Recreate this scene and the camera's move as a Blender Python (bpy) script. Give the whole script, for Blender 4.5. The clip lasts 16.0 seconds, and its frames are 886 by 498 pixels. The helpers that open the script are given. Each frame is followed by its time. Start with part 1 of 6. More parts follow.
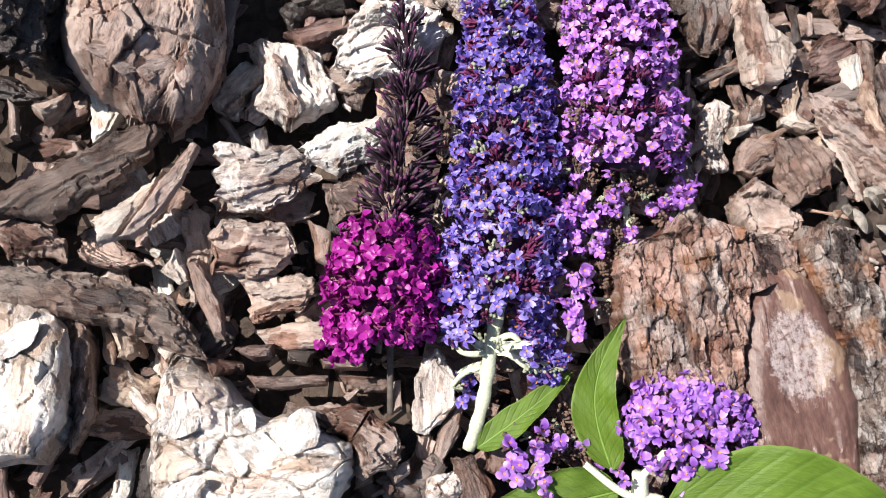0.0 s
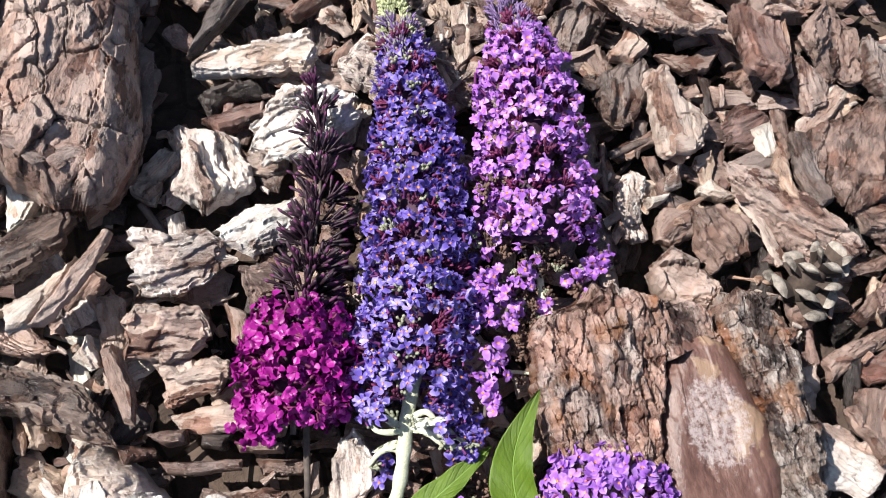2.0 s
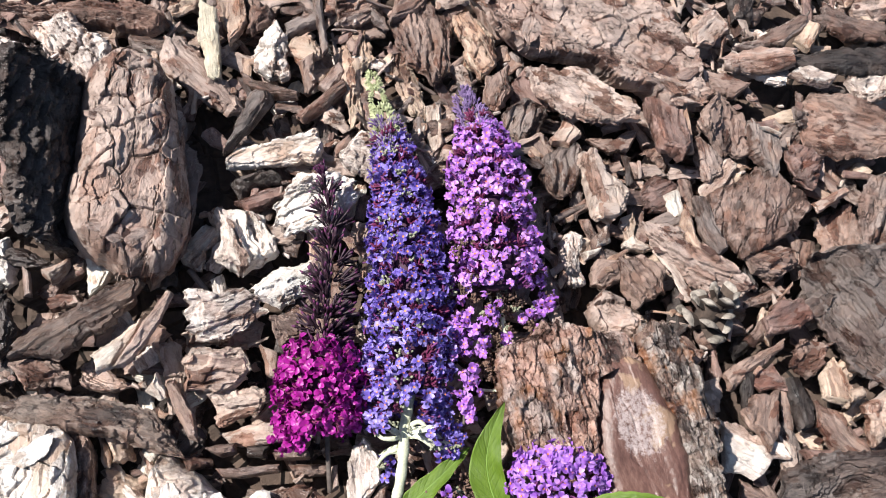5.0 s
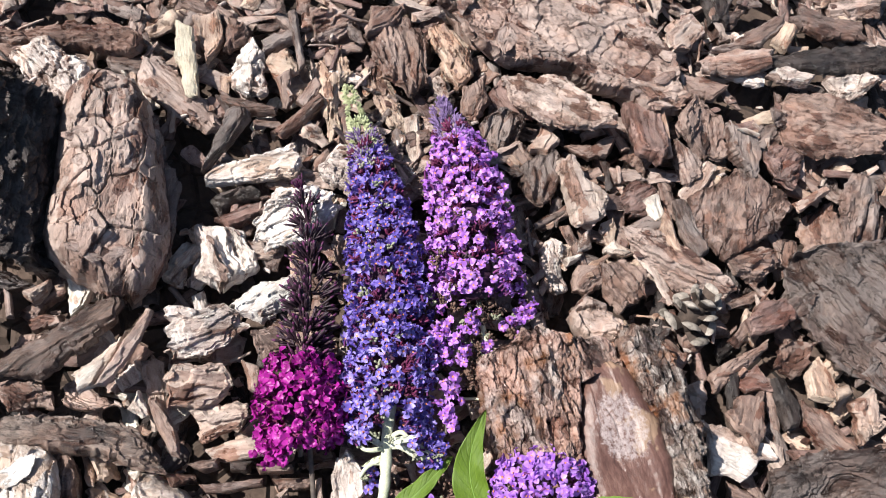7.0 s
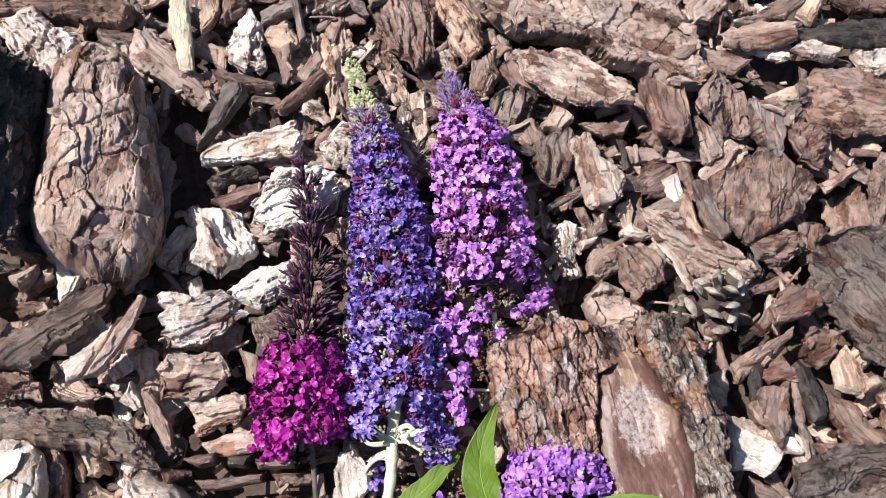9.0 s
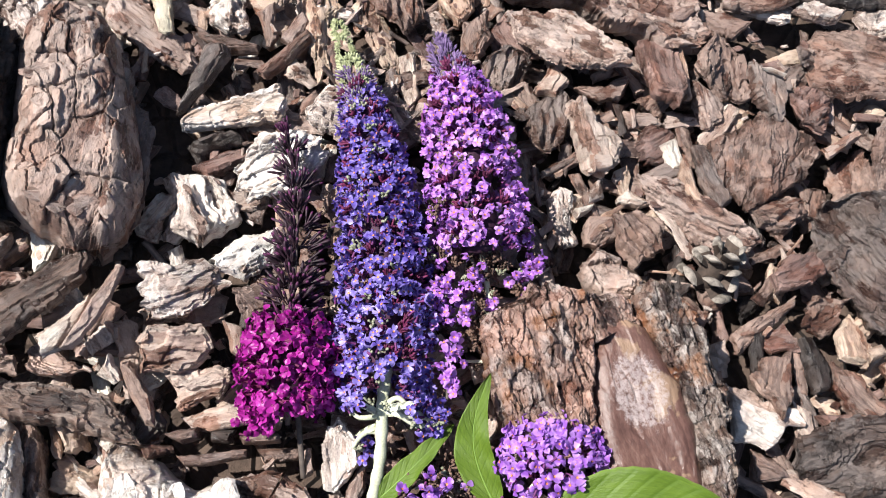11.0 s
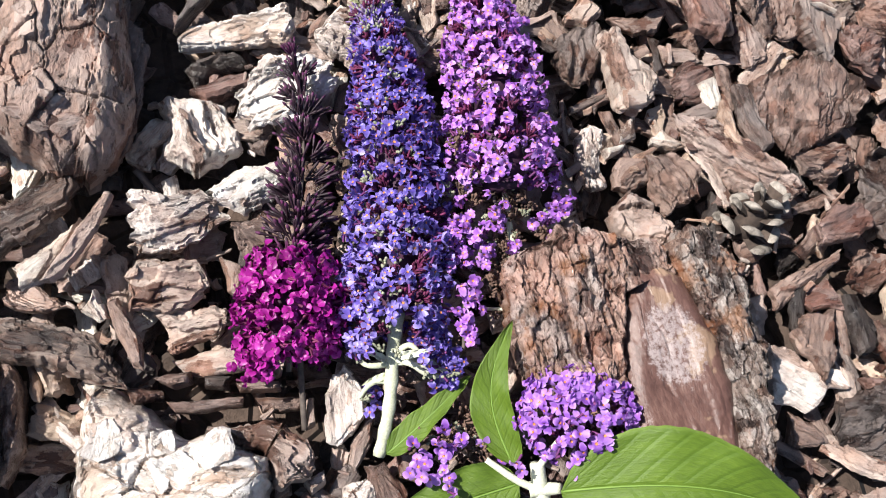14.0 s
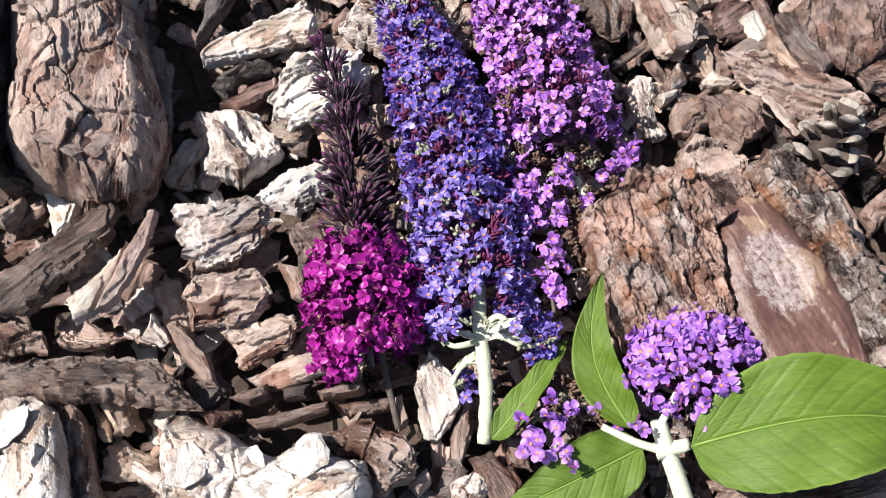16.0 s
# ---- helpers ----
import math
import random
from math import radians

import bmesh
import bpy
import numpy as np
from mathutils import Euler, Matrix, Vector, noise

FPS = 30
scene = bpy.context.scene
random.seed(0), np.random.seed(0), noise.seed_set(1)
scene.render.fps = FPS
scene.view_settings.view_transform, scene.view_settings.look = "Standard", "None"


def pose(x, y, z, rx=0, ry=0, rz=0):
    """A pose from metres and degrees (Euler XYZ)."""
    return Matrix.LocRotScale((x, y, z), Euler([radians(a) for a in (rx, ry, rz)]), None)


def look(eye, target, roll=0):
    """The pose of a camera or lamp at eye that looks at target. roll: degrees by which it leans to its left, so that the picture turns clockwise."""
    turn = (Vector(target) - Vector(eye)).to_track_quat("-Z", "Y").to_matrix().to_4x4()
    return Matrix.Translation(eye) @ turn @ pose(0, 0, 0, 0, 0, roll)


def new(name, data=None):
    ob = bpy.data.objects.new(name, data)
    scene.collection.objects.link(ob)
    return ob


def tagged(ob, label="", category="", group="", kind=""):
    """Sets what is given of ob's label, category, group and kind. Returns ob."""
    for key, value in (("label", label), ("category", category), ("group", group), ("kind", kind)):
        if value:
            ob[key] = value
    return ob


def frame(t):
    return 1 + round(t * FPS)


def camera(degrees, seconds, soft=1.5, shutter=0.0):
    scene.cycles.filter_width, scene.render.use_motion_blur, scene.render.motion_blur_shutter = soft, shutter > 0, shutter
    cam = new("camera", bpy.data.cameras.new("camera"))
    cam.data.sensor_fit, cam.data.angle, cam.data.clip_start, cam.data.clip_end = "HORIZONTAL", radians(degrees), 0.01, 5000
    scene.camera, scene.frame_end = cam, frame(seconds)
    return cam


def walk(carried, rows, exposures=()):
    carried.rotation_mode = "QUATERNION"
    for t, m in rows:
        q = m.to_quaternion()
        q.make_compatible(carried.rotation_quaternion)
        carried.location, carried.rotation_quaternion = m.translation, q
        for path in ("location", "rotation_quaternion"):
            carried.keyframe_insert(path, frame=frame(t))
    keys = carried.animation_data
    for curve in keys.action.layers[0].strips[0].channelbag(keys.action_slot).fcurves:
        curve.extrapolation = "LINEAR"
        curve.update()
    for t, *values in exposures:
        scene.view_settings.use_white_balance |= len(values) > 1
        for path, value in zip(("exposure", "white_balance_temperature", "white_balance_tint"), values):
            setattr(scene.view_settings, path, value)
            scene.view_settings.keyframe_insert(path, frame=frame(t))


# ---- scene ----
cam = camera(51.6, 16.0, soft=1.0)
PATH = [
    (0, -0.1138, -0.1720, 0.4927, 10.90, -7.56, 4.29),
    (0.5, -0.0855, -0.1567, 0.5001, 15.51, -7.07, 2.53),
    (1, -0.0847, -0.1891, 0.4714, 16.88, -4.25, 3.50),
    (1.5, -0.1079, -0.1773, 0.4805, 15.31, -7.87, 4.80),
    (2, -0.0715, -0.1727, 0.4987, 16.27, -7.58, 2.38),
    (2.5, -0.0528, -0.1902, 0.5034, 15.77, -7.34, 1.22),
    (3, -0.0778, -0.1826, 0.5169, 16.91, -7.66, 0.47),
    (3.5, -0.0866, -0.1857, 0.5094, 16.94, -9.01, 1.22),
    (4, -0.0783, -0.1766, 0.5254, 17.08, -8.67, -0.11),
    (4.5, -0.0968, -0.1934, 0.5944, 17.32, -8.89, 0.33),
    (5, -0.1006, -0.2131, 0.6450, 19.27, -8.93, 0.00),
    (5.2, -0.0917, -0.2268, 0.6538, 20.40, -8.50, -0.42),
    (7.5, -0.0791, -0.2121, 0.6432, 20.30, -7.67, -1.40),
    (8, -0.0779, -0.2074, 0.6326, 20.03, -7.30, -1.34),
    (10.5, -0.0784, -0.2029, 0.5986, 18.35, -8.33, -1.34),
    (11, -0.0745, -0.2079, 0.5901, 18.34, -8.11, -1.73),
    (11.5, -0.0837, -0.2062, 0.5846, 17.62, -7.09, -1.20),
    (12, -0.0786, -0.2031, 0.5938, 17.46, -6.49, -1.68),
    (12.5, -0.0841, -0.1974, 0.5722, 16.96, -6.57, -1.64),
    (13, -0.0837, -0.1996, 0.5596, 16.21, -7.77, -0.16),
    (13.5, -0.0774, -0.2117, 0.5508, 16.43, -7.96, -0.47),
    (14, -0.0783, -0.2115, 0.5345, 16.30, -8.61, -0.36),
    (14.5, -0.0825, -0.2073, 0.5225, 16.36, -9.27, -0.79),
    (15, -0.0921, -0.2169, 0.5230, 16.79, -8.84, -3.42),
    (15.5, -0.1207, -0.2334, 0.5147, 18.89, -7.34, -6.36),
    (16, -0.1067, -0.2570, 0.4758, 22.50, -4.60, -8.92),
]
walk(cam, [(t, pose(*p)) for t, *p in PATH])

# ---- daylight ----
SUN_ELEVATION, SHADE_WAY = 50.0, Vector((1.0, -0.25, 0.0)).normalized()
world = bpy.data.worlds.new("sky")
scene.world = world
world.use_nodes = True
sky = world.node_tree.nodes.new("ShaderNodeTexSky")
sky.sky_type, sky.sun_disc = "NISHITA", False
sky.sun_elevation = radians(SUN_ELEVATION)
sky.sun_rotation = math.atan2(-SHADE_WAY.x, -SHADE_WAY.y)
back = world.node_tree.nodes["Background"]
back.inputs["Strength"].default_value = 0.065
world.node_tree.links.new(sky.outputs["Color"], back.inputs["Color"])
sun = new("sun", bpy.data.lights.new("sun", "SUN"))
sun.data.energy, sun.data.angle, sun.data.color = 5.0, radians(0.53), (1.0, 0.966, 0.918)
sun_way = SHADE_WAY * math.cos(radians(SUN_ELEVATION)) - Vector((0, 0, math.sin(radians(SUN_ELEVATION))))
sun.matrix_world = look((-1.0, 0.25, 1.5), Vector((-1.0, 0.25, 1.5)) + sun_way)
scene.view_settings.exposure = 0.91


# ---- materials ----
class Nodes:
    """A small builder of node trees."""

    def __init__(self, name):
        self.mat = bpy.data.materials.new(name)
        self.mat.use_nodes = True
        self.tree = self.mat.node_tree
        self.shader = self.tree.nodes["Principled BSDF"]
        self.out = self.tree.nodes["Material Output"]

    def add(self, kind, links=(), **values):
        node = self.tree.nodes.new(kind)
        for key, value in values.items():
            if key == "op":
                node.operation = value
            elif key == "blend":
                node.data_type, node.blend_type = "RGBA", value
            elif key == "attr":
                node.attribute_name = value
            elif key == "feature":
                node.feature = value
        for spot, value in links:
            if isinstance(value, bpy.types.NodeSocket):
                self.tree.links.new(value, node.inputs[spot])
            else:
                node.inputs[spot].default_value = value
        return node

    def math(self, op, a, b=0.0):
        return self.add("ShaderNodeMath", [(0, a), (1, b)], op=op).outputs[0]

    def mix(self, fac, a, b, blend="MIX"):
        a = (*a, 1) if isinstance(a, tuple) else a
        b = (*b, 1) if isinstance(b, tuple) else b
        return self.add("ShaderNodeMix", [(0, fac), (6, a), (7, b)], blend=blend).outputs[2]

    def noise(self, vector, scale, detail=4.0, rough=0.6):
        return self.add("ShaderNodeTexNoise", [("Vector", vector), ("Scale", scale), ("Detail", detail), ("Roughness", rough)]).outputs["Fac"]

    def ramp(self, fac, *stops):
        node = self.add("ShaderNodeValToRGB", [(0, fac)])
        band = node.color_ramp.elements
        while len(band) < len(stops):
            band.new(0.5)
        for e, (at, colour) in zip(band, stops):
            e.position, e.color = at, (*colour, 1) if isinstance(colour, tuple) else (colour, colour, colour, 1)
        return node.outputs[0]

    def bump(self, height, strength, distance, normal=None):
        links = [("Height", height), ("Strength", strength), ("Distance", distance)]
        if normal is not None:
            links.append(("Normal", normal))
        return self.add("ShaderNodeBump", links).outputs[0]

    def put(self, **values):
        for key, value in values.items():
            spot = self.shader.inputs[key.replace("_", " ")]
            if isinstance(value, bpy.types.NodeSocket):
                self.tree.links.new(value, spot)
            else:
                spot.default_value = (*value, 1) if isinstance(value, tuple) else value
        return self.mat


def bark_material(name, dark, mid, light, ledges, rough=0.82, patches=False):
    """Weathered bark: grain along the piece, ledges where flakes broke off, each flake of its own age. ledges: 0 to 1."""
    n = Nodes(name)
    loc = n.add("ShaderNodeAttribute", attr="loc").outputs["Vector"]
    flake = n.add("ShaderNodeAttribute", attr="flake").outputs["Fac"]
    tone = n.add("ShaderNodeAttribute", attr="tone").outputs["Fac"]
    own = n.add("ShaderNodeObjectInfo").outputs["Random"]
    along = n.add("ShaderNodeMapping", [("Vector", loc), ("Scale", (1.0, 5.0 - 1.6 * ledges, 5.0 - 1.6 * ledges))]).outputs[0]
    broken = n.add("ShaderNodeMapping", [("Vector", loc), ("Scale", (1.0, 1.9, 1.9))]).outputs[0]
    fibre = n.noise(along, 110.0, 6.0, 0.66)
    hair = n.add("ShaderNodeMapping", [("Vector", loc), ("Scale", (1.0, 8.0, 8.0))]).outputs[0]
    lamina = n.noise(hair, 150.0, 5.0, 0.7)
    broad = n.noise(loc, 26.0, 3.0)
    speck = n.noise(loc, 1000.0, 3.0, 0.75)
    steps = n.math("MULTIPLY", n.noise(broken, 24.0, 7.0, 0.6), 7.0)
    fine = n.math("MULTIPLY", n.noise(broken, 90.0, 5.0, 0.58), 4.0)
    worn = n.ramp(n.noise(loc, 60.0, 3.0), (0.42, 0.0), (0.6, 1.0))
    ages, ledge, crevice = [], None, None
    for k, number in enumerate((steps, fine)):
        whole, part_of = n.math("FLOOR", number), n.math("FRACT", number)
        age = n.tree.nodes.new("ShaderNodeTexWhiteNoise")
        age.noise_dimensions = "1D"
        n.tree.links.new(whole, age.inputs["W"])
        ages.append(age.outputs["Value"])
        rise = n.math("MULTIPLY", n.math("ADD", whole, n.ramp(part_of, (0.9, 0.0), (0.99, 1.0))), 1.0 - 0.55 * k)
        line = n.math("MULTIPLY", n.ramp(part_of, (0.89, 0.0), (0.95, 1.0), (1.0, 0.35)), 1.0 - 0.5 * k)
        ledge = rise if ledge is None else n.math("ADD", ledge, rise)
        crevice = line if crevice is None else n.math("MAXIMUM", crevice, line)
    level = n.math("ADD", n.math("MULTIPLY", fibre, 0.52), n.math("MULTIPLY", broad, 0.48))
    for what, weight in ((flake, 0.40), (lamina, 0.45), (tone, 0.18), (own, 0.14), (speck, 0.42), (ages[0], 0.12 + 0.26 * ledges), (ages[1], 0.08 + 0.08 * ledges)):
        level = n.math("ADD", level, n.math("MULTIPLY", n.math("SUBTRACT", what, 0.5), weight))
    base = n.ramp(level, (0.24, dark), (0.47, mid), (0.72, light))
    warm = n.mix(n.math("MULTIPLY", n.ramp(n.noise(loc, 42.0, 3.0), (0.48, 0.0), (0.68, 1.0)), 0.6 * max(0.25, 1.0 - 1.3 * sum(mid) / 3.0)), base, n.mix(1.0, base, (1.1, 0.8, 0.62), "MULTIPLY"))
    grey = sum(mid) / 3.0
    # some flakes get a pale grey sheen painted into their colour
    grey_sheen = n.math("MULTIPLY", n.ramp(ages[0], (0.6, 0.0), (0.64, 1.0)), n.ramp(n.noise(loc, 55.0, 5.0, 0.7), (0.4, 0.0), (0.58, 0.42)))
    warm = n.mix(grey_sheen, warm, n.ramp(level, (0.24, tuple(0.6 * c for c in dark)), (0.48, (grey * 1.12, grey * 0.98, grey * 0.94)), (0.72, tuple(min(0.74, 1.3 * c) for c in light))))
    umber = n.math("MULTIPLY", n.ramp(ages[0], (0.22, 1.0), (0.26, 0.0)), n.ramp(n.noise(loc, 35.0, 5.0, 0.7), (0.36, 0.0), (0.5, max(0.12, 0.9 - 1.5 * grey))))
    warm = n.mix(umber, warm, n.mix(1.0, base, (0.74, 0.45, 0.33), "MULTIPLY"))
    old = n.ramp(n.noise(loc, 15.0, 7.0, 0.62), (0.53, 0.0), (0.57, 0.62))
    warm = n.mix(n.math("MULTIPLY", old, (0.45 + 0.55 * ledges) * max(0.35, 1.0 - 1.6 * grey)), warm, n.mix(1.0, warm, (0.62, 0.46, 0.4), "MULTIPLY"))
    if patches:
        # the slab's gloss, painted into the colour as grey patches
        shine = n.ramp(n.noise(loc, 24.0, 4.0), (0.46, 0.0), (0.6, 1.0))
        warm = n.mix(n.math("MULTIPLY", shine, 0.55), warm, n.ramp(level, (0.26, (0.02, 0.018, 0.017)), (0.5, (0.11, 0.1, 0.096)), (0.72, (0.38, 0.36, 0.345))))
        rust = n.ramp(n.noise(loc, 41.0, 4.0), (0.53, 0.0), (0.63, 1.0))
        warm = n.mix(n.math("MULTIPLY", rust, 0.65), warm, (0.2, 0.085, 0.035))
    fresh = n.ramp(flake, (0.30, 1.0), (0.36, 0.0))
    warm = n.mix(n.math("MULTIPLY", fresh, max(0.12, 0.6 - 1.3 * grey)), warm, n.mix(1.0, warm, (0.86, 0.58, 0.44), "MULTIPLY"))
    # ledge lines darkened: crack dirt, with crevice shade put into the colour
    creviced = n.mix(n.math("MULTIPLY", n.math("MULTIPLY", crevice, worn), 0.06 + 0.34 * ledges), warm, tuple(0.6 * c for c in dark))
    # smooth split faces beside rough broken ones
    coarse = n.ramp(n.noise(loc, 44.0, 4.0, 0.55), (0.42, 0.36), (0.58, 1.0))
    normal = n.bump(ledge, n.math("MULTIPLY", coarse, 0.4 + 0.6 * ledges), 0.0022)
    normal = n.bump(fibre, n.math("MULTIPLY", coarse, 0.9), 0.0026, normal)
    normal = n.bump(lamina, n.math("MULTIPLY", coarse, 0.85), 0.0016, normal)
    normal = n.bump(speck, 0.55, 0.0009, normal)
    return n.put(Base_Color=creviced, Roughness=n.ramp(n.math("ADD", n.math("MULTIPLY", fibre, 0.5), n.math("MULTIPLY", ages[1], 0.5)), (0.25, rough - 0.24), (0.7, min(1.0, rough + 0.1))), Normal=normal)


TONES = {
    "bleached": ((0.44, 0.35, 0.285), (0.6, 0.532, 0.472), (0.7, 0.65, 0.6)),
    "white": ((0.216, 0.155, 0.124), (0.522, 0.444, 0.39), (0.636, 0.603, 0.554)),
    "pale": ((0.156, 0.106, 0.086), (0.443, 0.364, 0.318), (0.675, 0.585, 0.528)),
    "tan": ((0.074, 0.046, 0.039), (0.241, 0.166, 0.137), (0.363, 0.277, 0.238)),
    "tan2": ((0.121, 0.076, 0.058), (0.344, 0.25, 0.207), (0.447, 0.358, 0.304)),
    "brown": ((0.039, 0.025, 0.019), (0.14, 0.087, 0.07), (0.241, 0.169, 0.139)),
    "red": ((0.043, 0.026, 0.022), (0.153, 0.089, 0.075), (0.24, 0.157, 0.135)),
    "grey": ((0.037, 0.027, 0.024), (0.117, 0.087, 0.076), (0.213, 0.167, 0.148)),
    "dark": ((0.007, 0.005, 0.005), (0.028, 0.02, 0.017), (0.065, 0.051, 0.046)),
    "dark2": ((0.023, 0.016, 0.014), (0.068, 0.052, 0.047), (0.136, 0.109, 0.098)),
    "dusk": ((0.024, 0.018, 0.017), (0.089, 0.065, 0.054), (0.204, 0.156, 0.13)),
    "cream": ((0.221, 0.143, 0.106), (0.458, 0.362, 0.294), (0.625, 0.574, 0.504)),
    "orange": ((0.099, 0.059, 0.045), (0.328, 0.219, 0.159), (0.451, 0.349, 0.271)),
    "olive": ((0.214, 0.167, 0.098), (0.438, 0.372, 0.262), (0.526, 0.472, 0.36)),
}
FLAKY = {tone: bark_material(tone + "_flaky_bark", *rgb, 1.0, 0.54) for tone, rgb in TONES.items()}
GRAINED = {tone: bark_material(tone + "_grained_bark", *rgb, 0.3, 0.5) for tone, rgb in TONES.items()}


def scar_material():
    """Resin-stained inner bark: wine red with a chalky bloom in its middle."""
    n = Nodes("scar_bark")
    loc = n.add("ShaderNodeAttribute", attr="loc").outputs["Vector"]
    flake = n.add("ShaderNodeAttribute", attr="flake").outputs["Fac"]
    grain = n.noise(n.add("ShaderNodeMapping", [("Vector", loc), ("Scale", (1.0, 2.5, 2.5))]).outputs[0], 170.0, 6.0, 0.7)
    broad = n.noise(loc, 40.0, 4.0)
    base = n.ramp(n.math("ADD", n.math("MULTIPLY", grain, 0.6), n.math("MULTIPLY", broad, 0.4)), (0.3, (0.045, 0.02, 0.016)), (0.55, (0.125, 0.064, 0.05)), (0.75, (0.22, 0.135, 0.105)))
    base = n.mix(n.ramp(n.noise(loc, 34.0, 5.0, 0.6), (0.58, 0.0), (0.61, 0.65)), base, (0.3, 0.2, 0.13))
    chalk = n.ramp(n.math("ADD", flake, n.math("MULTIPLY", n.math("SUBTRACT", n.noise(loc, 330.0, 6.0, 0.8), 0.5), 2.0)), (0.42, 0.0), (0.72, 1.0))
    colour = n.mix(n.math("MULTIPLY", chalk, 0.62), base, (0.42, 0.36, 0.35))
    return n.put(Base_Color=colour, Roughness=n.ramp(chalk, (0.0, 0.36), (1.0, 0.7)), Normal=n.bump(grain, 0.5, 0.0012))


def petal_material(name, deep, main, pale):
    n = Nodes(name)
    uv = n.add("ShaderNodeAttribute", attr="loc").outputs["Vector"]
    own = n.add("ShaderNodeObjectInfo").outputs["Random"]
    isle = n.add("ShaderNodeNewGeometry").outputs["Random Per Island"]
    reach = n.add("ShaderNodeVectorMath", [(0, uv)], op="LENGTH").outputs["Value"]
    age = n.math("ADD", n.math("MULTIPLY", own, 0.5), n.math("MULTIPLY", isle, 0.5))
    base = n.ramp(n.math("ADD", n.math("MULTIPLY", age, 0.7), n.math("MULTIPLY", n.noise(uv, 800.0, 3.0), 0.3)), (0.15, deep), (0.5, main), (0.9, pale))
    # pale throat; lobe ends paled too, painting in the highlights along petal edges
    colour = n.mix(n.ramp(reach, (0.0, 0.6), (0.3, 0.0), (0.7, 0.0), (1.0, 0.55)), base, pale)
    n.put(Base_Color=colour, Roughness=0.42, Normal=n.bump(n.noise(uv, 6.0, 3.0), 0.3, 0.0004))
    veil = n.add("ShaderNodeBsdfTranslucent", [("Color", colour)])
    both = n.add("ShaderNodeMixShader", [(0, 0.28), (1, n.shader.outputs[0]), (2, veil.outputs[0])])
    n.tree.links.new(both.outputs[0], n.out.inputs["Surface"])
    return n.mat


def plain_material(name, dark, light, scale=200.0, rough=0.7, stretch=(1, 1, 1), bump=0.0006):
    n = Nodes(name)
    place = n.add("ShaderNodeTexCoord").outputs["Object"]
    place = n.add("ShaderNodeMapping", [("Vector", place), ("Scale", stretch)]).outputs[0]
    a = n.noise(place, scale, 5.0, 0.65)
    own = n.add("ShaderNodeObjectInfo").outputs["Random"]
    lev = n.math("ADD", n.math("MULTIPLY", a, 0.8), n.math("MULTIPLY", own, 0.2))
    return n.put(Base_Color=n.ramp(lev, (0.3, dark), (0.7, light)), Roughness=rough, Normal=n.bump(a, 0.6, bump))


def leaf_material():
    """Green blade with a sunken midrib and netted side veins, lit through from behind."""
    n = Nodes("leaf_blade")
    uv = n.add("ShaderNodeAttribute", attr="loc").outputs["Vector"]
    sep = n.add("ShaderNodeSeparateXYZ", [(0, uv)])
    u, v = sep.outputs[0], n.math("ABSOLUTE", sep.outputs[1])
    phase = n.math("MULTIPLY", n.math("SUBTRACT", u, n.math("MULTIPLY", v, 0.22)), 11.0)
    wave = n.math("ABSOLUTE", n.math("SUBTRACT", n.math("FRACT", phase), 0.5))
    side = n.ramp(wave, (0.0, 0.6), (0.2, 0.0))
    rib = n.ramp(v, (0.0, 1.0), (0.07, 0.0))
    net = n.noise(uv, 26.0, 5.0, 0.7)
    broad = n.noise(uv, 4.0, 3.0)
    base = n.ramp(n.math("ADD", n.math("MULTIPLY", net, 0.5), n.math("MULTIPLY", broad, 0.5)), (0.3, (0.07, 0.125, 0.01)), (0.55, (0.122, 0.202, 0.017)), (0.75, (0.185, 0.272, 0.03)))
    colour = n.mix(n.math("MULTIPLY", side, 0.28), base, (0.07, 0.15, 0.012))
    colour = n.mix(n.math("MULTIPLY", rib, 0.2), colour, (0.09, 0.17, 0.02))
    rim = n.ramp(v, (0.93, 0.0), (1.0, 1.0))
    colour = n.mix(n.math("MULTIPLY", rim, 0.4), colour, (0.3, 0.42, 0.1))
    height = n.math("SUBTRACT", n.math("MULTIPLY", net, 0.5), n.math("MAXIMUM", n.math("MULTIPLY", side, 0.5), rib))
    n.put(Base_Color=colour, Roughness=0.5, Normal=n.bump(height, 0.6, 0.0016))
    veil = n.add("ShaderNodeBsdfTranslucent", [("Color", colour)])
    both = n.add("ShaderNodeMixShader", [(0, 0.3), (1, n.shader.outputs[0]), (2, veil.outputs[0])])
    n.tree.links.new(both.outputs[0], n.out.inputs["Surface"])
    return n.mat


GLOSSY = {"brown": bark_material("slab_bark", (0.034, 0.016, 0.012), (0.175, 0.093, 0.071), (0.36, 0.235, 0.19), 0.8, 0.4, True),
          "grey": bark_material("slab_edge_bark", (0.028, 0.018, 0.015), (0.125, 0.085, 0.068), (0.31, 0.26, 0.23), 0.8, 0.36, True)}
SCAR = scar_material()
LEAF = leaf_material()
VIOLET = petal_material("violet_petal", (0.05, 0.028, 0.225), (0.148, 0.096, 0.44), (0.46, 0.385, 0.76))
LILAC = petal_material("lilac_petal", (0.20, 0.05, 0.36), (0.40, 0.15, 0.58), (0.66, 0.40, 0.78))
MAGENTA = petal_material("magenta_petal", (0.145, 0.004, 0.1), (0.34, 0.01, 0.245), (0.5, 0.05, 0.39))
SPRIG = petal_material("sprig_petal", (0.15, 0.04, 0.32), (0.31, 0.11, 0.52), (0.56, 0.32, 0.74))
EYE = plain_material("orange_eye", (0.45, 0.1, 0.03), (0.75, 0.32, 0.12), 600.0)
MAG_EYE = plain_material("dark_eye", (0.1, 0.0, 0.06), (0.25, 0.01, 0.15), 600.0)
